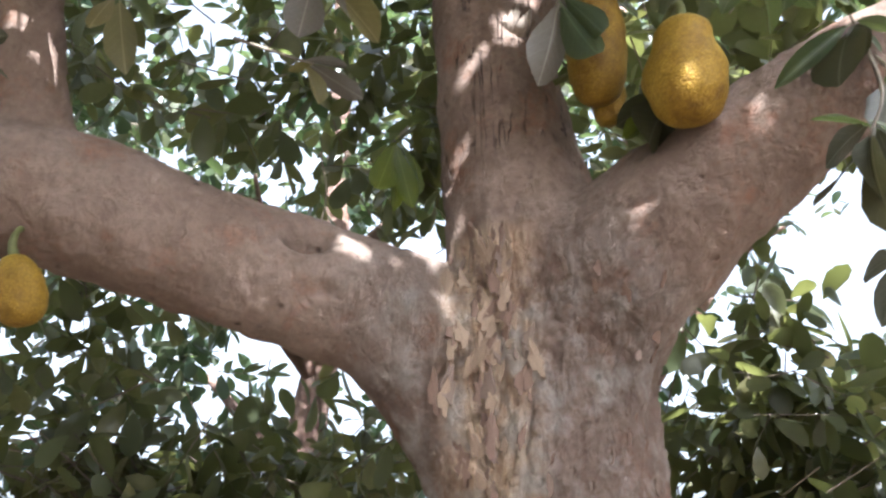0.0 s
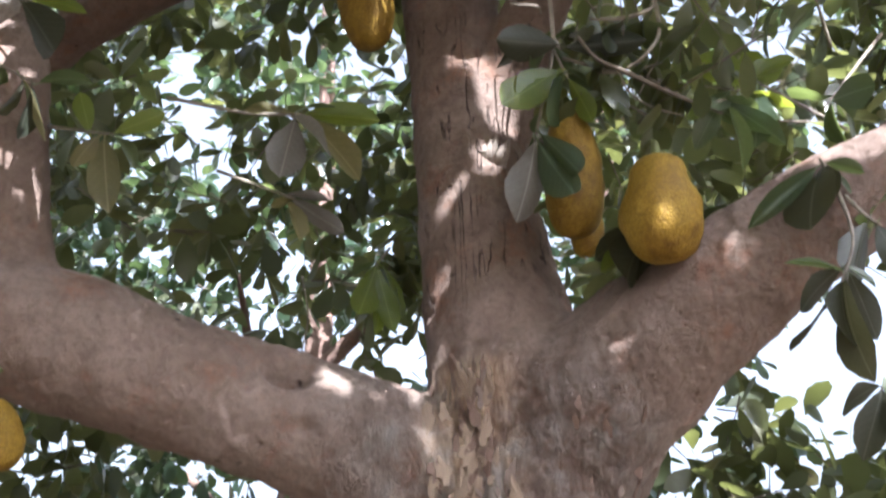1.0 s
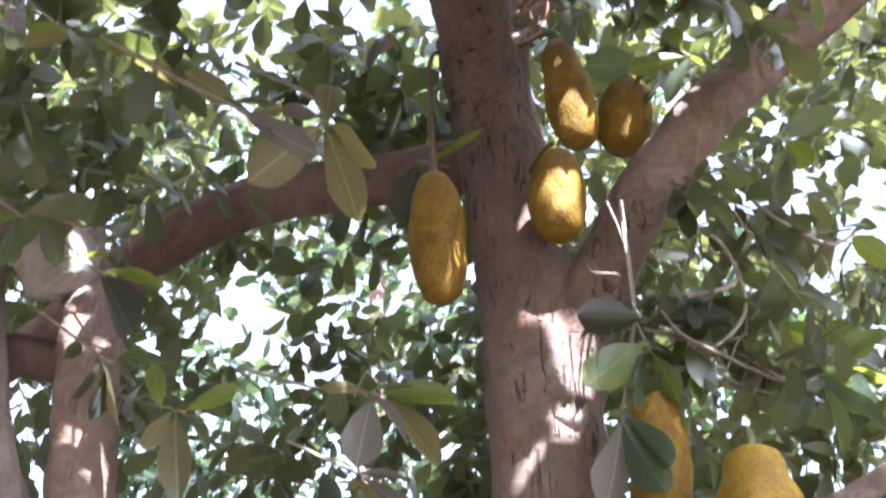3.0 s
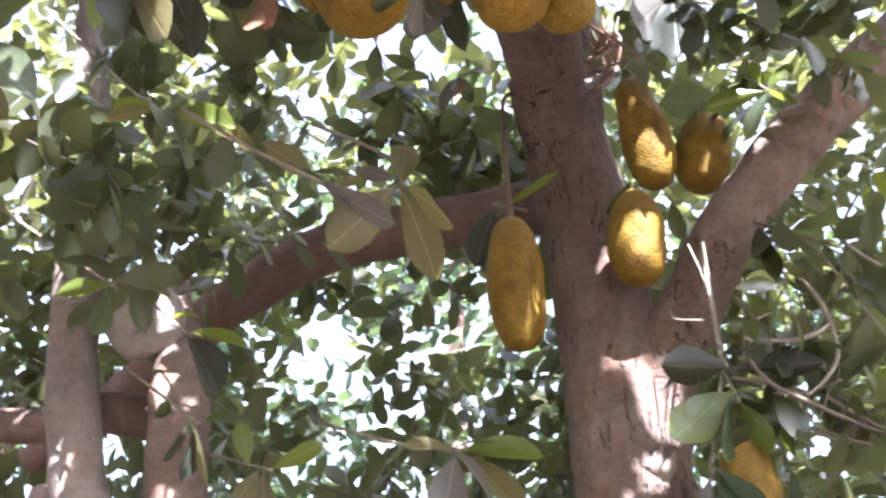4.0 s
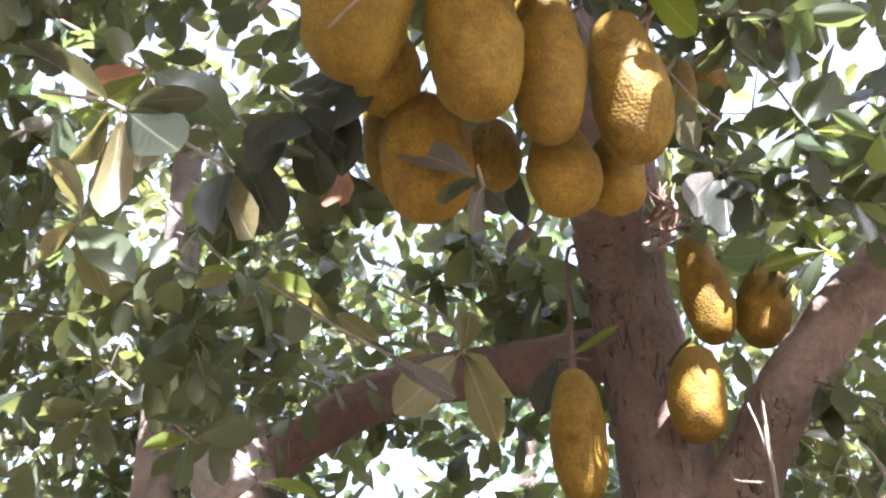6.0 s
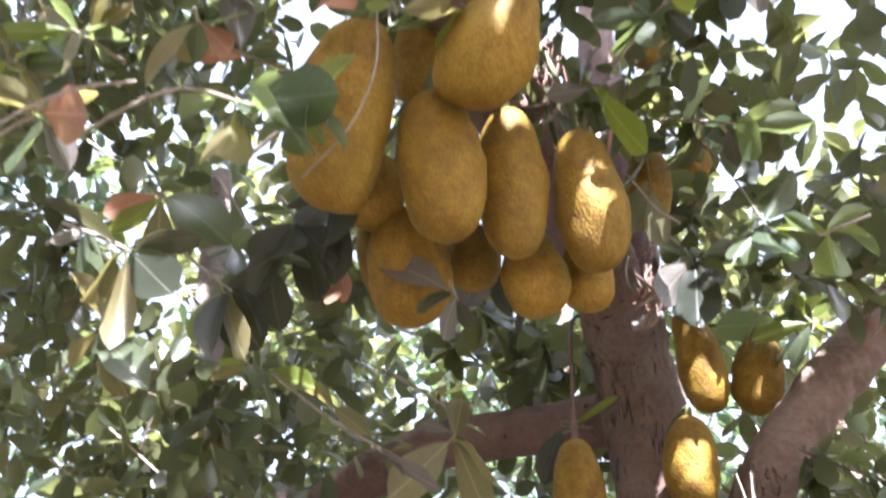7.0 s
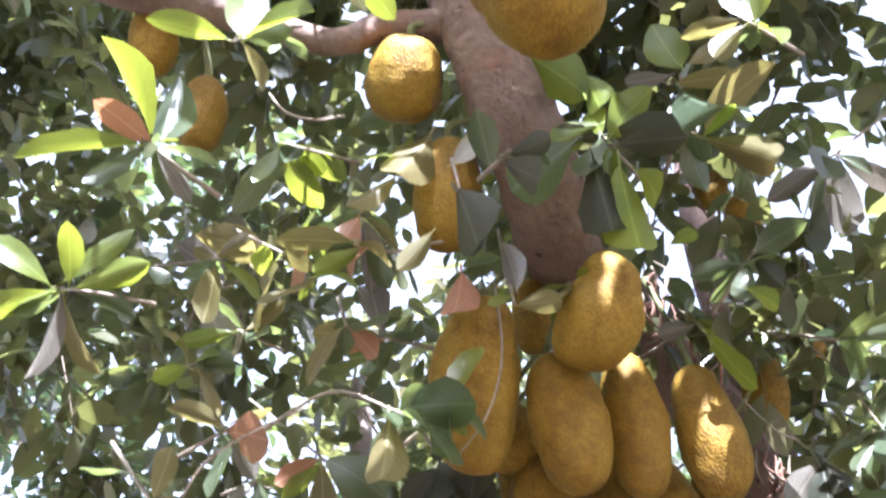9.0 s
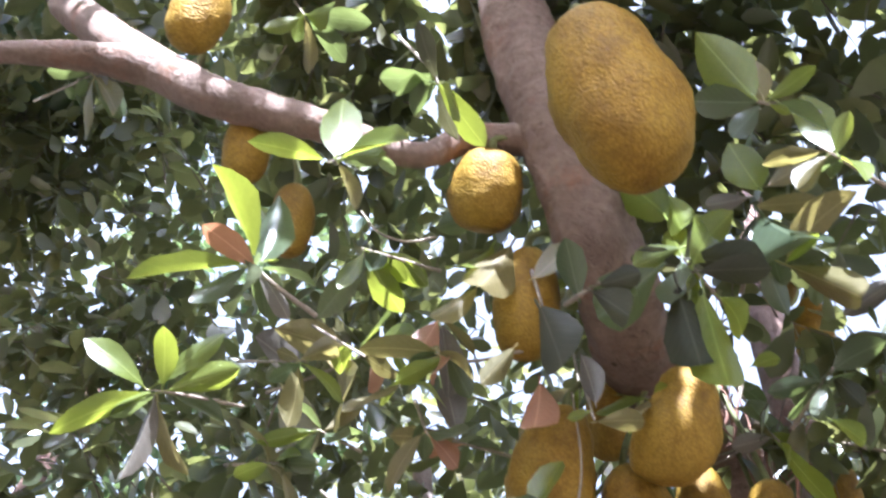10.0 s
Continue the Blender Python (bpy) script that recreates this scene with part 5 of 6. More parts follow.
rosette([(0.664, 0.650, 4.556)], (0.430, 0.550, 4.242),
        (0.408, 0.720, 4.120, 0.55, LEAF_GREY), (0.251, 0.593, 4.172, 0.35, LEAF_GREY), (0.584, 0.640, 4.149, 0.4, LEAF_GREY), (0.330, 0.680, 4.155, 0.4, LEAF_MID), (0.524, 0.584, 4.191, 0.4, LEAF_MID))
rosette([(0.644, 1.100, 3.782)], (0.501, 1.000, 3.629),
        (0.611, 1.016, 3.634, 0.35, LEAF_GREEN), (0.437, 1.002, 3.710, 0.4, LEAF_MID), (0.511, 0.979, 3.474, 0.5, LEAF_GREEN), (0.623, 0.984, 3.711, 0.4, LEAF_GREEN))
rosette([(0.529, 2.000, 4.317)], (0.605, 1.900, 4.109),
        (0.558, 1.873, 4.210, 0.6, LEAF_GREEN), (0.669, 1.857, 4.188, 0.6, LEAF_GREEN), (0.405, 1.909, 4.057, 0.35, LEAF_GREEN), (0.658, 1.879, 4.021, 0.4, LEAF_GREEN), (0.517, 1.931, 3.977, 0.4, LEAF_MID))
rosette([(-0.573, 0.700, 4.482)], (-0.477, 0.600, 4.076),
        (-0.276, 0.556, 3.985, 0.45, LEAF_GREEN), (-0.551, 0.640, 3.935, 0.5, LEAF_GREEN), (-0.661, 0.617, 3.948, 0.45, LEAF_OLIVE), (-0.620, 0.642, 4.047, 0.5, LEAF_OLIVE), (-0.384, 0.640, 4.204, 0.4, LEAF_GREEN))
rosette([(-1.219, 0.250, 4.174)], (-0.741, 0.150, 3.709),
        (-0.839, 0.190, 3.704, 0.4, LEAF_GREEN), (-0.608, 0.158, 3.645, 0.4, LEAF_GREEN), (-0.866, 0.101, 3.777, 0.5, LEAF_OLIVE), (-0.699, 0.175, 3.852, 0.5, LEAF_OLIVE), (-0.868, 0.117, 3.583, 0.5, LEAF_OLIVE), (-0.776, 0.130, 3.800, 0.4, LEAF_GREEN))
rosette([(-0.780, 0.300, 4.135)], (-0.738, 0.200, 4.007),
        (-0.792, 0.216, 3.871, 0.6, LEAF_DEAD), (-0.744, 0.380, 3.888, 0.5, LEAF_GREY), (-0.670, 0.320, 3.978, 0.3, LEAF_OLIVE))
rosette([(-0.847, 0.350, 3.867)], (-0.717, 0.250, 3.625),
        (-0.617, 0.294, 3.536, 0.4, LEAF_DEAD), (-0.817, 0.261, 3.511, 0.4, LEAF_OLIVE), (-0.591, 0.234, 3.568, 0.5, LEAF_MID))
rosette([(-1.473, 0.400, 3.796)], (-1.185, 0.300, 3.665),
        (-1.115, 0.275, 3.673, 0.5, LEAF_GREEN), (-1.347, 0.336, 3.695, 0.5, LEAF_GREEN), (-1.052, 0.298, 3.638, 0.4, LEAF_MID), (-1.053, 0.328, 3.534, 0.4, LEAF_OLIVE), (-1.209, 0.190, 3.719, 0.4, LEAF_OLIVE))
rosette([(-0.699, -0.270, 3.460), (-0.750, -0.370, 3.463)], (-0.802, -0.420, 3.507),
        (-0.784, -0.580, 3.599, 0.55, LEAF_GREEN), (-0.970, -0.512, 3.388, 0.33, LEAF_GREEN), (-0.807, -0.388, 3.709, 0.4, LEAF_MID), (-0.690, -0.320, 3.514, 0.4, LEAF_MID), (-0.894, -0.391, 3.405, 0.35, LEAF_MID), (-0.839, -0.510, 3.509, 0.55, LEAF_DEAD), (-0.707, -0.393, 3.305, 0.5, LEAF_MID), (-0.737, -0.290, 3.449, 0.4, LEAF_GREY))
rosette([(-1.128, 0.050, 3.616), (-1.215, -0.050, 3.577)], (-1.298, -0.100, 3.565),
        (-1.365, -0.270, 3.600, 0.45, LEAF_GREEN), (-1.222, -0.190, 3.673, 0.45, LEAF_GREEN), (-1.125, -0.118, 3.708, 0.3, LEAF_GREEN), (-1.108, -0.033, 3.665, 0.4, LEAF_GREEN), (-1.455, -0.181, 3.425, 0.33, LEAF_GREEN), (-1.162, 0.040, 3.586, 0.45, LEAF_MID), (-1.339, 0.020, 3.393, 0.33, LEAF_GREY), (-1.259, 0.083, 3.440, 0.5, LEAF_OLIVE))
rosette([(-0.676, -0.300, 4.097)], (-0.706, -0.420, 3.816),
        (-0.727, -0.423, 4.040, 0.6, LEAF_GREEN), (-0.835, -0.540, 3.798, 0.4, LEAF_GREEN), (-0.578, -0.380, 3.848, 0.4, LEAF_MID), (-0.662, -0.310, 3.772, 0.45, LEAF_OLIVE), (-0.488, -0.452, 3.771, 0.4, LEAF_GREEN))
rosette([(-0.668, 0.050, 4.002)], (-0.864, -0.050, 4.043),
        (-0.773, 0.060, 4.027, 0.8, LEAF_GREEN), (-0.819, 0.120, 3.947, 0.5, LEAF_GREEN), (-0.722, 0.090, 4.022, 0.5, LEAF_GREEN), (-0.911, -0.015, 3.910, 0.4, LEAF_GREEN), (-0.999, 0.030, 3.898, 0.4, LEAF_MID))
rosette([(-0.476, 0.220, 3.829), (-0.598, 0.170, 3.767)], (-0.685, 0.120, 3.777),
        (-0.640, 0.120, 3.663, 0.8, LEAF_DEAD), (-0.732, 0.102, 3.750, 0.4, LEAF_MID), (-0.521, 0.101, 3.637, 0.35, LEAF_OLIVE), (-0.759, 0.105, 3.662, 0.4, LEAF_GREEN), (-0.825, 0.030, 3.759, 0.4, LEAF_OLIVE))
rosette([(0.039, 0.150, 3.722)], (-0.036, 0.000, 3.773),
        (0.075, 0.009, 3.906, 0.5, LEAF_GREEN), (0.151, -0.014, 3.657, 0.45, LEAF_SHADE), (-0.021, 0.171, 3.628, 0.25, LEAF_GREEN), (-0.047, -0.015, 3.549, 0.4, LEAF_MID), (-0.135, -0.038, 3.755, 0.5, LEAF_SHADE), (-0.010, 0.005, 3.550, 0.4, LEAF_GREEN), (-0.082, 0.022, 3.956, 0.4, LEAF_GREEN))
rosette([(0.093, 0.150, 3.949)], (0.170, 0.050, 3.724),
        (0.317, 0.038, 3.556, 0.28, LEAF_OLIVE), (0.241, 0.008, 3.743, 0.4, LEAF_GREEN), (0.281, 0.020, 3.917, 0.5, LEAF_OLIVE), (0.112, 0.037, 3.876, 0.4, LEAF_MID))
rosette([(-0.563, 0.350, 4.345)], (-0.515, 0.300, 4.136),
        (-0.487, 0.450, 4.029, 0.55, LEAF_SHADE), (-0.620, 0.328, 4.283, 0.5, LEAF_OLIVE), (-0.607, 0.150, 4.185, 0.45, LEAF_OLIVE), (-0.424, 0.330, 4.219, 0.4, LEAF_GREEN))
rosette([(-0.245, -0.100, 3.554)], (-0.140, -0.200, 3.467),
        (-0.079, -0.188, 3.367, 0.55, LEAF_SHADE), (-0.044, -0.207, 3.459, 0.5, LEAF_SHADE))
rosette([(-0.727, -0.400, 4.571), (-0.453, -0.500, 3.968)], (-0.411, -0.500, 3.859),
        (-0.413, -0.630, 3.894, 0.4, LEAF_SHADE), (-0.422, -0.400, 3.795, 0.5, LEAF_SHADE), (-0.312, -0.480, 3.715, 0.4, LEAF_GREEN), (-0.552, -0.508, 3.989, 0.4, LEAF_MID), (-0.362, -0.360, 3.808, 0.4, LEAF_GREEN))
rosette([(-1.604, -0.350, 5.864)], (-1.104, -0.450, 4.876),
        (-1.238, -0.454, 4.832, 0.5, LEAF_GREEN), (-0.943, -0.475, 4.734, 0.5, LEAF_GREEN), (-0.904, -0.351, 4.906, 0.35, LEAF_MID), (-1.020, -0.280, 4.869, 0.5, LEAF_MID), (-1.132, -0.280, 4.816, 0.4, LEAF_OLIVE))
rosette([(0.295, -0.200, 3.866)], (0.193, -0.350, 3.699),
        (0.135, -0.357, 3.916, 0.5, LEAF_GREEN), (0.085, -0.357, 3.750, 0.6, LEAF_MID), (0.131, -0.312, 3.652, 0.6, LEAF_MID), (0.244, -0.306, 3.705, 0.4, LEAF_GREEN), (0.299, -0.363, 3.744, 0.4, LEAF_GREEN), (0.185, -0.315, 3.921, 0.4, LEAF_OLIVE))
rosette([(0.387, 0.000, 3.855)], (0.282, -0.100, 3.905),
        (0.209, -0.071, 3.808, 0.5, LEAF_OLIVE), (0.351, -0.124, 3.970, 0.5, LEAF_GREEN), (0.270, -0.104, 4.080, 0.5, LEAF_GREEN), (0.355, -0.138, 3.721, 0.35, LEAF_GREEN), (0.165, -0.069, 3.944, 0.4, LEAF_OLIVE))
rosette([(0.076, 0.600, 3.804)], (0.203, 0.500, 3.887),
        (0.299, 0.516, 3.980, 0.6, LEAF_MID), (0.143, 0.539, 3.733, 0.5, LEAF_MID), (0.249, 0.529, 3.773, 0.5, LEAF_SHADE), (0.135, 0.517, 3.942, 0.5, LEAF_MID), (0.045, 0.523, 3.871, 0.5, LEAF_MID))
rosette([(-1.396, 0.200, 4.007)], (-1.041, 0.100, 3.809),
        (-0.991, 0.106, 3.602, 0.4, LEAF_OLIVE), (-0.951, 0.210, 3.772, 0.4, LEAF_GREEN), (-1.145, 0.109, 3.890, 0.4, LEAF_OLIVE), (-0.907, 0.050, 3.784, 0.4, LEAF_OLIVE), (-1.103, 0.064, 3.704, 0.4, LEAF_MID))
rosette([(-1.007, 0.400, 3.758)], (-1.099, 0.300, 3.767),
        (-1.187, 0.327, 3.668, 0.5, LEAF_MID), (-0.933, 0.254, 3.634, 0.4, LEAF_MID), (-1.166, 0.259, 3.871, 0.4, LEAF_MID), (-1.239, 0.260, 3.718, 0.4, LEAF_GREEN), (-1.006, 0.338, 3.868, 0.4, LEAF_OLIVE))
rosette([(-0.536, 0.500, 3.720)], (-0.736, 0.400, 3.746),
        (-0.773, 0.368, 3.931, 0.5, LEAF_GREY), (-0.798, 0.352, 3.676, 0.3, LEAF_DEAD), (-0.638, 0.434, 3.738, 0.5, LEAF_MID), (-0.892, 0.362, 3.782, 0.5, LEAF_OLIVE), (-0.686, 0.434, 3.848, 0.4, LEAF_MID))
rosette([(-2.392, -0.450, 5.054)], (-1.815, -0.550, 4.728),
        (-1.925, -0.640, 4.665, 0.4, LEAF_MID), (-1.780, -0.390, 4.678, 0.5, LEAF_MID), (-1.756, -0.505, 4.695, 0.4, LEAF_GREY), (-1.935, -0.408, 4.602, 0.5, LEAF_OLIVE), (-1.692, -0.437, 4.578, 0.5, LEAF_OLIVE))
rosette([(-0.286, 0.920, 3.381)], (-0.299, 0.820, 3.400),
        (-0.476, 0.800, 3.504, 0.4, LEAF_GREY), (-0.323, 0.870, 3.274, 0.5, LEAF_GREY), (-0.242, 0.870, 3.286, 0.35, LEAF_SHADE))
rosette([(-0.758, 1.300, 4.058)], (-0.755, 1.200, 3.829),
        (-0.709, 1.170, 3.690, 0.5, LEAF_DEAD), (-0.740, 1.217, 3.681, 0.4, LEAF_DEAD), (-0.776, 1.201, 3.727, 0.5, LEAF_OLIVE))
rosette([(-0.302, 2.400, 4.797)], (-0.395, 2.300, 4.656),
        (-0.405, 2.322, 4.549, 0.8, LEAF_DEAD), (-0.453, 2.261, 4.501, 0.3, LEAF_GREY), (-0.286, 2.325, 4.738, 0.3, LEAF_GREY))
rosette([(-0.160, 0.650, 3.995)], (-0.211, 0.350, 3.733),
        (-0.359, 0.393, 3.784, 0.45, LEAF_GREEN), (-0.252, 0.306, 3.587, 0.4, LEAF_OLIVE), (-0.159, 0.332, 3.757, 0.4, LEAF_GREEN))
rosette([(-0.610, 0.400, 3.354)], (-0.421, 0.300, 3.390),
        (-0.393, 0.306, 3.537, 0.5, LEAF_GREEN), (-0.515, 0.333, 3.455, 0.35, LEAF_OLIVE), (-0.352, 0.274, 3.294, 0.5, LEAF_MID), (-0.430, 0.268, 3.220, 0.6, LEAF_MID), (-0.506, 0.275, 3.296, 0.5, LEAF_MID))
rosette([(-0.170, 1.100, 4.615)], (-0.069, 0.900, 4.230),
        (-0.145, 0.912, 4.118, 0.5, LEAF_GREY), (-0.069, 0.925, 4.065, 0.4, LEAF_GREY), (0.020, 0.889, 4.074, 0.5, LEAF_MID), (0.020, 1.044, 4.082, 0.5, LEAF_MID))

# ---- bare, dried and looping twigs ----
for pts in (
        [(0.318, 2.000, 3.616), (0.335, 1.970, 3.508), (0.342, 1.960, 3.441)], [(0.360, 2.000, 3.624), (0.352, 1.950, 3.415), (0.360, 1.980, 3.215)],
        [(0.626, 2.000, 3.445), (0.653, 1.980, 3.356), (0.642, 1.980, 3.193), (0.615, 2.000, 3.151), (0.577, 2.000, 3.073)],
        [(0.253, 2.05, 3.427), (0.254, 1.970, 3.353), (0.316, 1.970, 3.348), (0.338, 2.05, 3.393)], [(0.523, 2.000, 3.190), (0.543, 1.980, 3.069), (0.609, 1.980, 3.015), (0.685, 2.000, 3.004)],
        [(0.413, 2.000, 3.230), (0.444, 2.000, 3.341), (0.539, 2.020, 3.397), (0.635, 2.050, 3.345)], [(0.719, 2.100, 3.666), (0.812, 2.100, 3.607), (0.924, 2.150, 3.575)]):
    twig([(*p, 0.0029) for p in pts], TWIG, "bare pale dried twig")
for pts in (
        [(0.473, 2.000, 3.145), (0.555, 2.000, 3.145), (0.649, 2.000, 3.179)], [(-0.378, 2.600, 2.821), (-0.353, 2.600, 2.689), (-0.365, 2.600, 2.580)],
        [(-0.669, -0.300, 3.777), (-0.598, -0.300, 3.669), (-0.533, -0.280, 3.638), (-0.490, -0.250, 3.678)], [(-0.402, 0.36, 3.803), (-0.354, 0.34, 3.528), (-0.384, 0.36, 3.376), (-0.484, 0.420, 3.313)],
        [(-0.867, 0.100, 3.064), (-0.840, 0.100, 3.144), (-0.743, 0.100, 3.204), (-0.685, 0.150, 3.285)], [(0.079, 0.900, 3.787), (0.148, 0.950, 3.709), (0.198, 1.000, 3.704)]):
    twig([(*p, 0.0029) for p in pts], TWIG, "bare pale dried twig")

# withered strips of old fruit stalks, hanging in bundles beside the stem
def withered(at, count, seed, wide, long):
    rng = random.Random(seed)
    for k in range(count):
        x, y, z = at[0] + rng.gauss(0, wide), at[1] + rng.gauss(0, wide), at[2] + rng.gauss(0, 0.03)
        reach = long * rng.uniform(0.5, 1.1)
        bm = bmesh.new()
        pts = [(x, y, z, 0.004)]
        for j in range(1, 4):
            pts.append((x + rng.gauss(0, 0.014) * j, y + rng.gauss(0, 0.012) * j, z - reach * j / 3, rng.uniform(0.005, 0.011) if j < 3 else 0.002))
        tube(bm, local(pts), 6, 5, 0.3, seed + k, 0.35)
        mesh_object("withered_strip", bm, HUSK if k % 3 else TWIG, tree, "dried strip of an old fruit stalk")


withered((-0.10, 0.80, 4.17), 16, 3, 0.030, 0.24)
withered((0.00, 0.84, 3.98), 8, 5, 0.030, 0.20)
withered((0.10, 1.60, 4.10), 14, 7, 0.028, 0.22)
twig([(0.044, 1.68, 3.953, 0.017), (0.090, 1.66, 3.952, 0.016), (0.137, 1.64, 3.963, 0.011)], BARK_PALE, "pale dead stub of a twig")

# pale creepers that loop between the leaves beside the stem, and two leaves against them, darkened by colour for shade
twig([(0.575, 1.92, 3.44, 0.004), (0.589, 1.90, 3.401, 0.006), (0.615, 1.90, 3.328, 0.0065), (0.624, 1.90, 3.206, 0.006), (0.583, 1.90, 3.132, 0.005), (0.530, 1.91, 3.09, 0.004)], TWIG, "pale thin creeper in a loose loop")
twig([(0.624, 1.90, 3.29, 0.004), (0.578, 1.88, 3.247, 0.0055), (0.511, 1.88, 3.228, 0.006), (0.440, 1.89, 3.236, 0.004)], TWIG, "pale thin creeper in a loose loop")
twig([(0.41, 1.92, 3.20, 0.005), (0.455, 1.92, 3.13, 0.0055), (0.53, 1.91, 3.075, 0.006), (0.65, 1.93, 3.02, 0.005), (0.78, 1.97, 2.99, 0.003)], TWIG_DARK, "thin brown creeper")
twig([(0.70, 2.0, 3.75, 0.004), (0.72, 1.95, 3.58, 0.006), (0.80, 1.93, 3.47, 0.006), (0.90, 1.95, 3.43, 0.006), (1.0, 2.0, 3.50, 0.004)], TWIG, "pale thin creeper in a loose loop")
dark_shoot = twig([(0.356, 1.99, 3.26, 0.006), (0.365, 1.96, 3.20, 0.005), (0.372, 1.95, 3.185, 0.004)], TWIG)
leaf(dark_shoot, (0.355, 1.93, 3.185), (0.194, 1.93, 3.195), (0.15, 0.85, 0.5), 0.62, LEAF_SHADE)
leaf(dark_shoot, (0.385, 1.95, 3.19), (0.590, 1.93, 3.195), (-0.1, 0.85, 0.5), 0.34, LEAF_SHADE)

# leafy shoots that crowd the foot of the forward limb and the fruit beside it
foot_shoot = twig([(-0.123, 0.160, 3.865, 0.0060), (-0.054, 0.050, 3.759, 0.0050), (-0.001, -0.020, 3.682, 0.0035)])
leaf(foot_shoot, (-0.073, -0.060, 3.659), (-0.196, -0.080, 3.514), (-0.18, 0.39, 0.72), 0.60, LEAF_MID)
leaf(foot_shoot, (-0.007, -0.020, 3.713), (0.061, 0.020, 3.923), (-0.24, 0.37, 0.72), 0.46, LEAF_GREEN)
leaf(foot_shoot, (0.010, -0.030, 3.664), (0.149, -0.020, 3.641), (0.29, 0.63, 0.83), 0.45, LEAF_SHADE)
leaf(foot_shoot, (-0.039, -0.030, 3.629), (0.003, -0.050, 3.350), (-0.19, 0.54, 0.68), 0.36, LEAF_SHADE)
leaf(foot_shoot, (0.009, -0.020, 3.603), (0.042, -0.040, 3.297), (-0.23, 0.39, 0.66), 0.34, LEAF_GREEN)
leaf(foot_shoot, (-0.065, 0.000, 3.933), (-0.142, 0.030, 4.160), (0.30, 0.64, 0.84), 0.50, LEAF_GREEN)
leaf(foot_shoot, (-0.036, -0.010, 3.784), (-0.138, -0.030, 3.725), (0.21, 0.42, 0.69), 0.55, LEAF_GREEN)
leaf(foot_shoot, (-0.065, 0.000, 4.021), (-0.027, 0.000, 3.857), (0.09, 0.61, 0.86), 0.45, LEAF_GREEN)
leaf(foot_shoot, (0.040, 0.000, 3.603), (0.099, 0.020, 3.499), (0.27, 0.38, 0.78), 0.60, LEAF_GREEN)
fruit_shoot = twig([(-0.501, 0.160, 4.192, 0.0060), (-0.415, 0.080, 3.925, 0.0050), (-0.358, 0.030, 3.743, 0.0035)])
leaf(fruit_shoot, (-0.357, 0.020, 3.722), (-0.288, 0.040, 3.527), (0.12, 0.53, 0.65), 0.62, LEAF_SHADE)
leaf(fruit_shoot, (-0.478, 0.050, 4.041), (-0.527, 0.020, 3.795), (-0.02, 0.38, 0.88), 0.50, LEAF_OLIVE)
leaf(fruit_shoot, (-0.538, 0.060, 4.071), (-0.603, 0.040, 3.896), (0.26, 0.54, 0.69), 0.50, LEAF_GREEN)
leaf(fruit_shoot, (-0.550, 0.050, 3.889), (-0.628, 0.020, 3.739), (0.29, 0.55, 0.86), 0.40, LEAF_OLIVE)
leaf(fruit_shoot, (-0.399, 0.050, 3.879), (-0.332, 0.080, 4.002), (0.24, 0.53, 0.72), 0.50, LEAF_OLIVE)
leaf(fruit_shoot, (-0.619, 0.100, 4.323), (-0.775, 0.120, 4.337), (0.07, 0.50, 0.65), 0.50, LEAF_MID)
leaf(fruit_shoot, (-0.436, 0.080, 3.673), (-0.513, 0.100, 3.595), (-0.14, 0.63, 0.61), 0.50, LEAF_OLIVE)
side_shoot = twig([(0.031, 0.350, 4.045, 0.0060), (0.100, 0.180, 4.013, 0.0050), (0.139, 0.050, 3.995, 0.0035)])
leaf(side_shoot, (0.136, 0.030, 3.898), (0.222, 0.000, 3.658), (-0.32, 0.57, 0.68), 0.62, LEAF_MID)
leaf(side_shoot, (0.171, 0.050, 3.726), (0.316, 0.020, 3.524), (0.02, 0.51, 0.70), 0.28, LEAF_OLIVE)
leaf(side_shoot, (0.127, 0.050, 3.966), (0.249, 0.020, 3.885), (0.35, 0.42, 0.72), 0.32, LEAF_OLIVE)
leaf(side_shoot, (0.112, 0.050, 4.009), (0.005, 0.020, 3.963), (-0.21, 0.57, 0.68), 0.40, LEAF_GREY)
leaf(side_shoot, (0.141, 0.050, 4.030), (0.095, 0.080, 4.228), (-0.10, 0.61, 0.70), 0.50, LEAF_GREEN)
leaf(side_shoot, (0.161, 0.050, 4.038), (0.243, 0.060, 4.102), (0.04, 0.67, 0.63), 0.45, LEAF_OLIVE)
leaf(side_shoot, (0.048, 0.250, 3.668), (0.113, 0.220, 3.654), (-0.31, 0.43, 0.83), 0.50, LEAF_GREEN)
leaf(side_shoot, (0.187, 0.200, 3.433), (0.239, 0.180, 3.348), (0.08, 0.43, 0.70), 0.40, LEAF_GREEN)
cluster_shoot = twig([(-0.397, 0.420, 3.894, 0.0060), (-0.318, 0.300, 3.638, 0.0035)])
leaf(cluster_shoot, (-0.292, 0.260, 3.586), (-0.160, 0.240, 3.551), (-0.23, 0.51, 0.61), 0.38, LEAF_OLIVE)
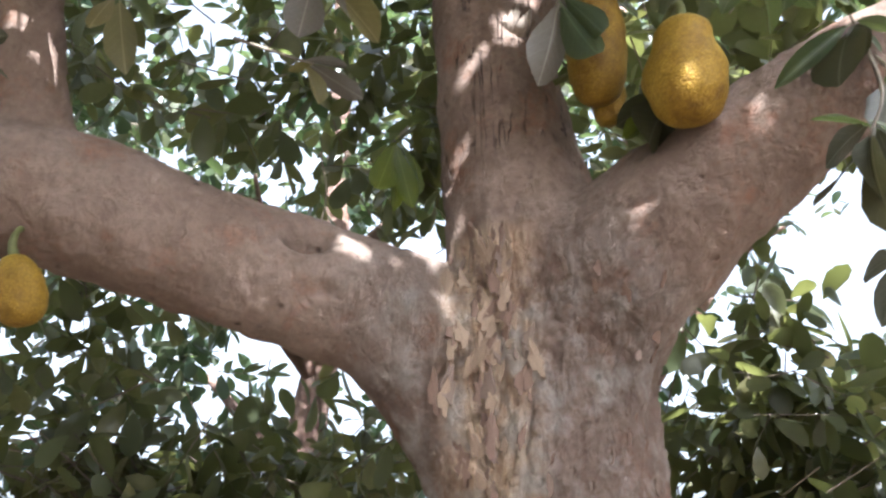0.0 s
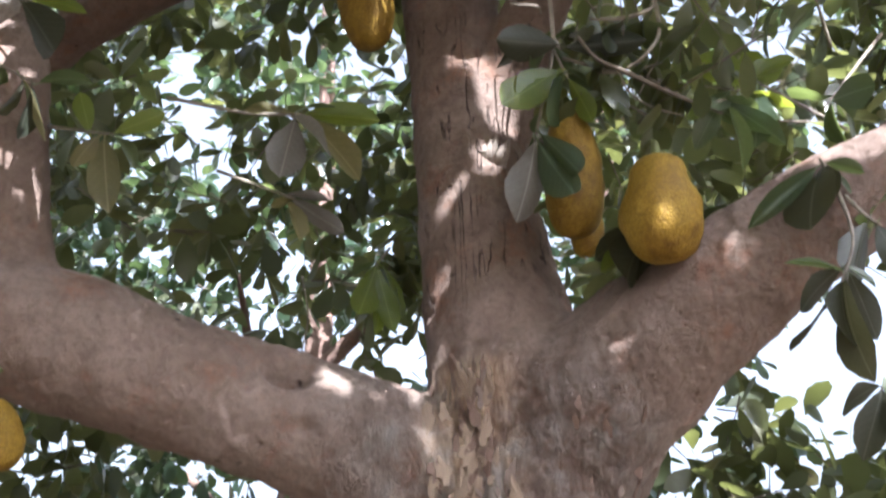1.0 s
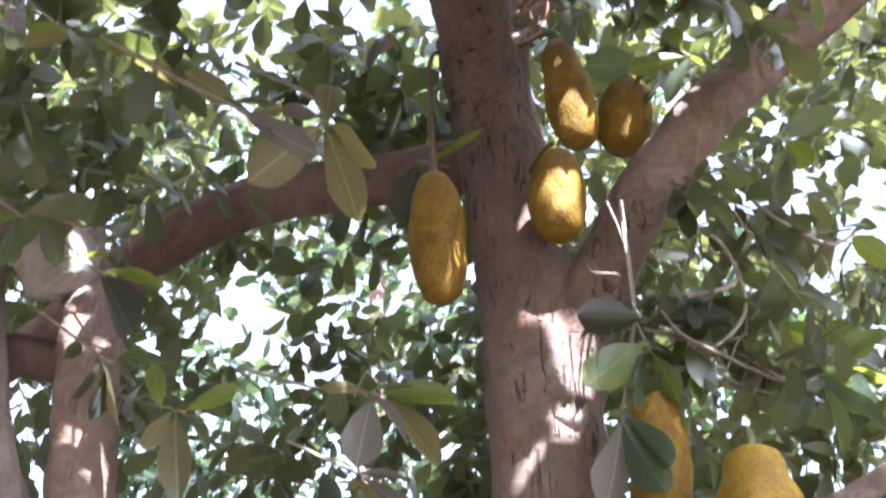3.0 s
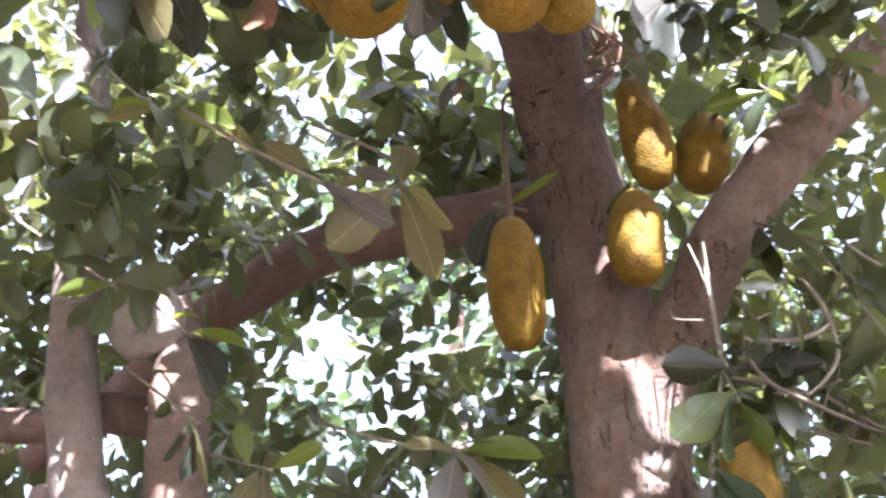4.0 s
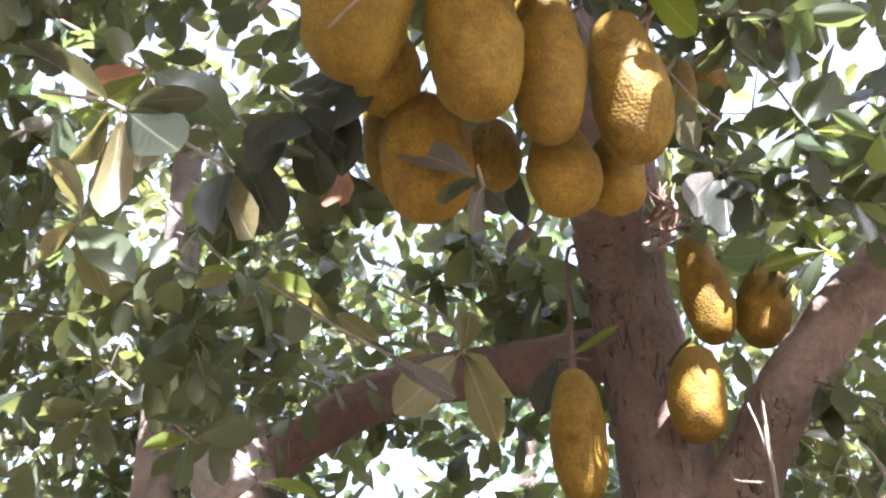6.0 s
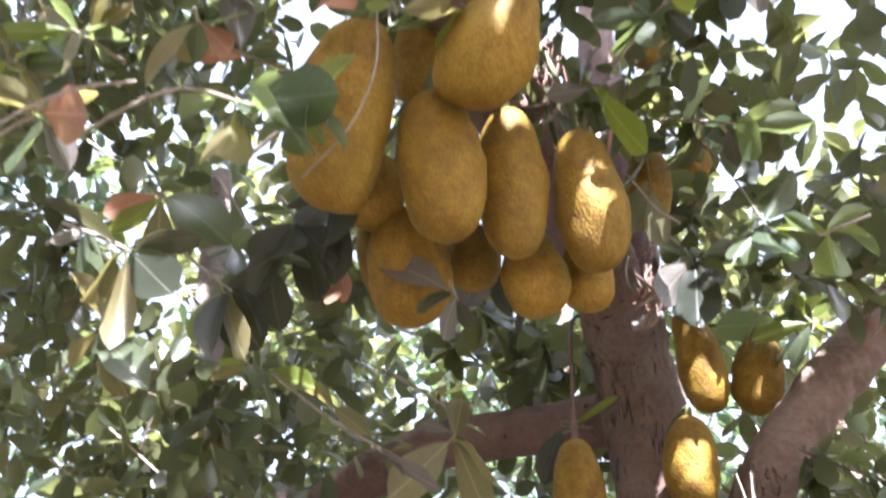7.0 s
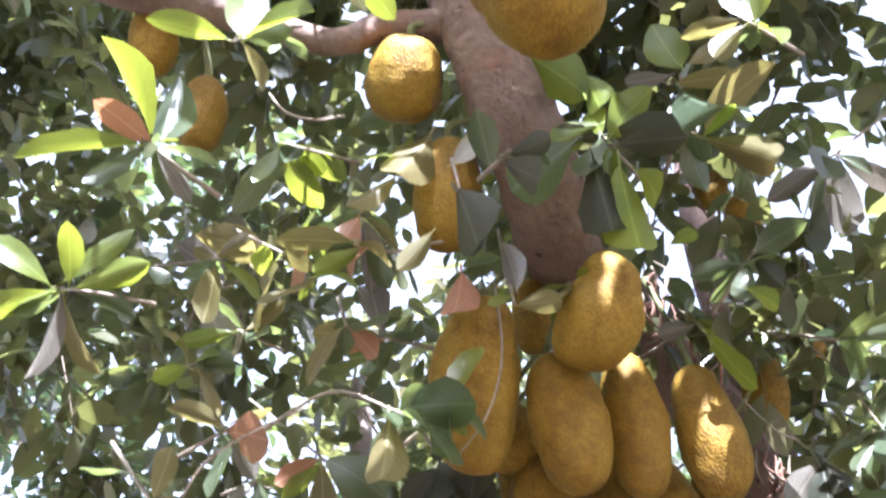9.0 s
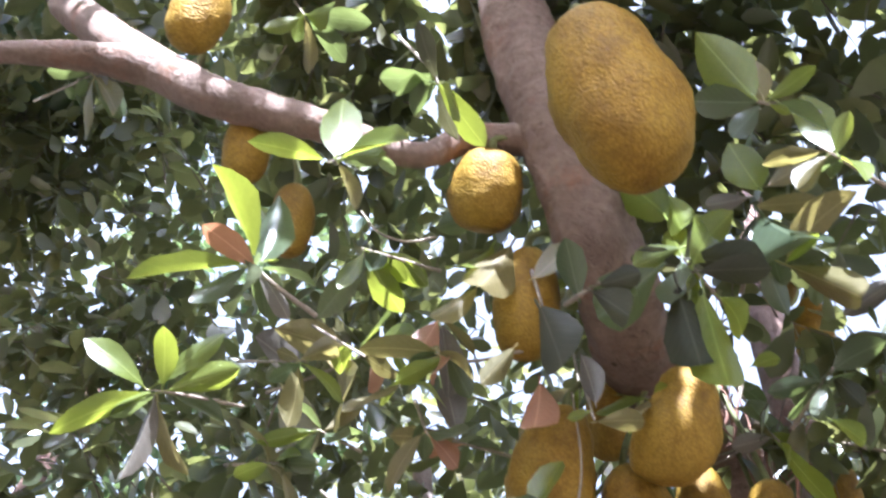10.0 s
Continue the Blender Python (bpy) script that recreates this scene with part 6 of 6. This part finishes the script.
leaf(cluster_shoot, (-0.322, 0.280, 3.645), (-0.371, 0.260, 3.612), (0.14, 0.66, 0.89), 0.40, LEAF_GREEN)
leaf(cluster_shoot, (-0.316, 0.300, 3.691), (-0.337, 0.280, 3.819), (0.16, 0.69, 0.61), 0.50, LEAF_GREY)
leaf(cluster_shoot, (-0.454, 0.280, 3.765), (-0.423, 0.240, 3.543), (-0.15, 0.69, 0.83), 0.42, LEAF_DEAD)
clutter_shoot = twig([(-1.542, 0.500, 4.209, 0.0060), (-1.241, 0.400, 4.128, 0.0050), (-1.053, 0.350, 4.120, 0.0035)])
leaf(clutter_shoot, (-1.035, 0.330, 4.093), (-0.855, 0.300, 4.102), (-0.06, 0.68, 0.79), 0.50, LEAF_GREEN)
leaf(clutter_shoot, (-1.131, 0.350, 4.118), (-1.341, 0.330, 4.297), (0.22, 0.45, 0.66), 0.45, LEAF_OLIVE)
leaf(clutter_shoot, (-1.157, 0.350, 4.076), (-0.930, 0.300, 3.761), (-0.04, 0.40, 0.71), 0.50, LEAF_OLIVE)
leaf(clutter_shoot, (-1.323, 0.400, 4.125), (-1.526, 0.380, 4.355), (0.32, 0.47, 0.60), 0.50, LEAF_GREY)
leaf(clutter_shoot, (-1.035, 0.330, 4.093), (-0.879, 0.300, 3.897), (-0.32, 0.41, 0.84), 0.60, LEAF_DEAD)
leaf(clutter_shoot, (-1.394, 0.420, 4.114), (-1.210, 0.380, 3.777), (-0.10, 0.45, 0.63), 0.45, LEAF_OLIVE)
leaf(clutter_shoot, (-1.082, 0.340, 4.106), (-1.081, 0.360, 4.356), (0.34, 0.50, 0.66), 0.50, LEAF_GREEN)

# a torn stub on the stem, and the long stalk of the fruit that hangs alone
for k in range(5):
    limb("splinter", local([(0.17 + 0.014 * k, 2.33, 3.02 + 0.008 * (k % 2), 0.016), (0.175 + 0.016 * k, 2.285, 3.06 + 0.014 * (k % 3), 0.012), (0.18 + 0.018 * k, 2.27, 3.09 + 0.018 * (k % 3), 0.003)]), TORN, tree, "splinter of pale torn wood", 6, 0.5)
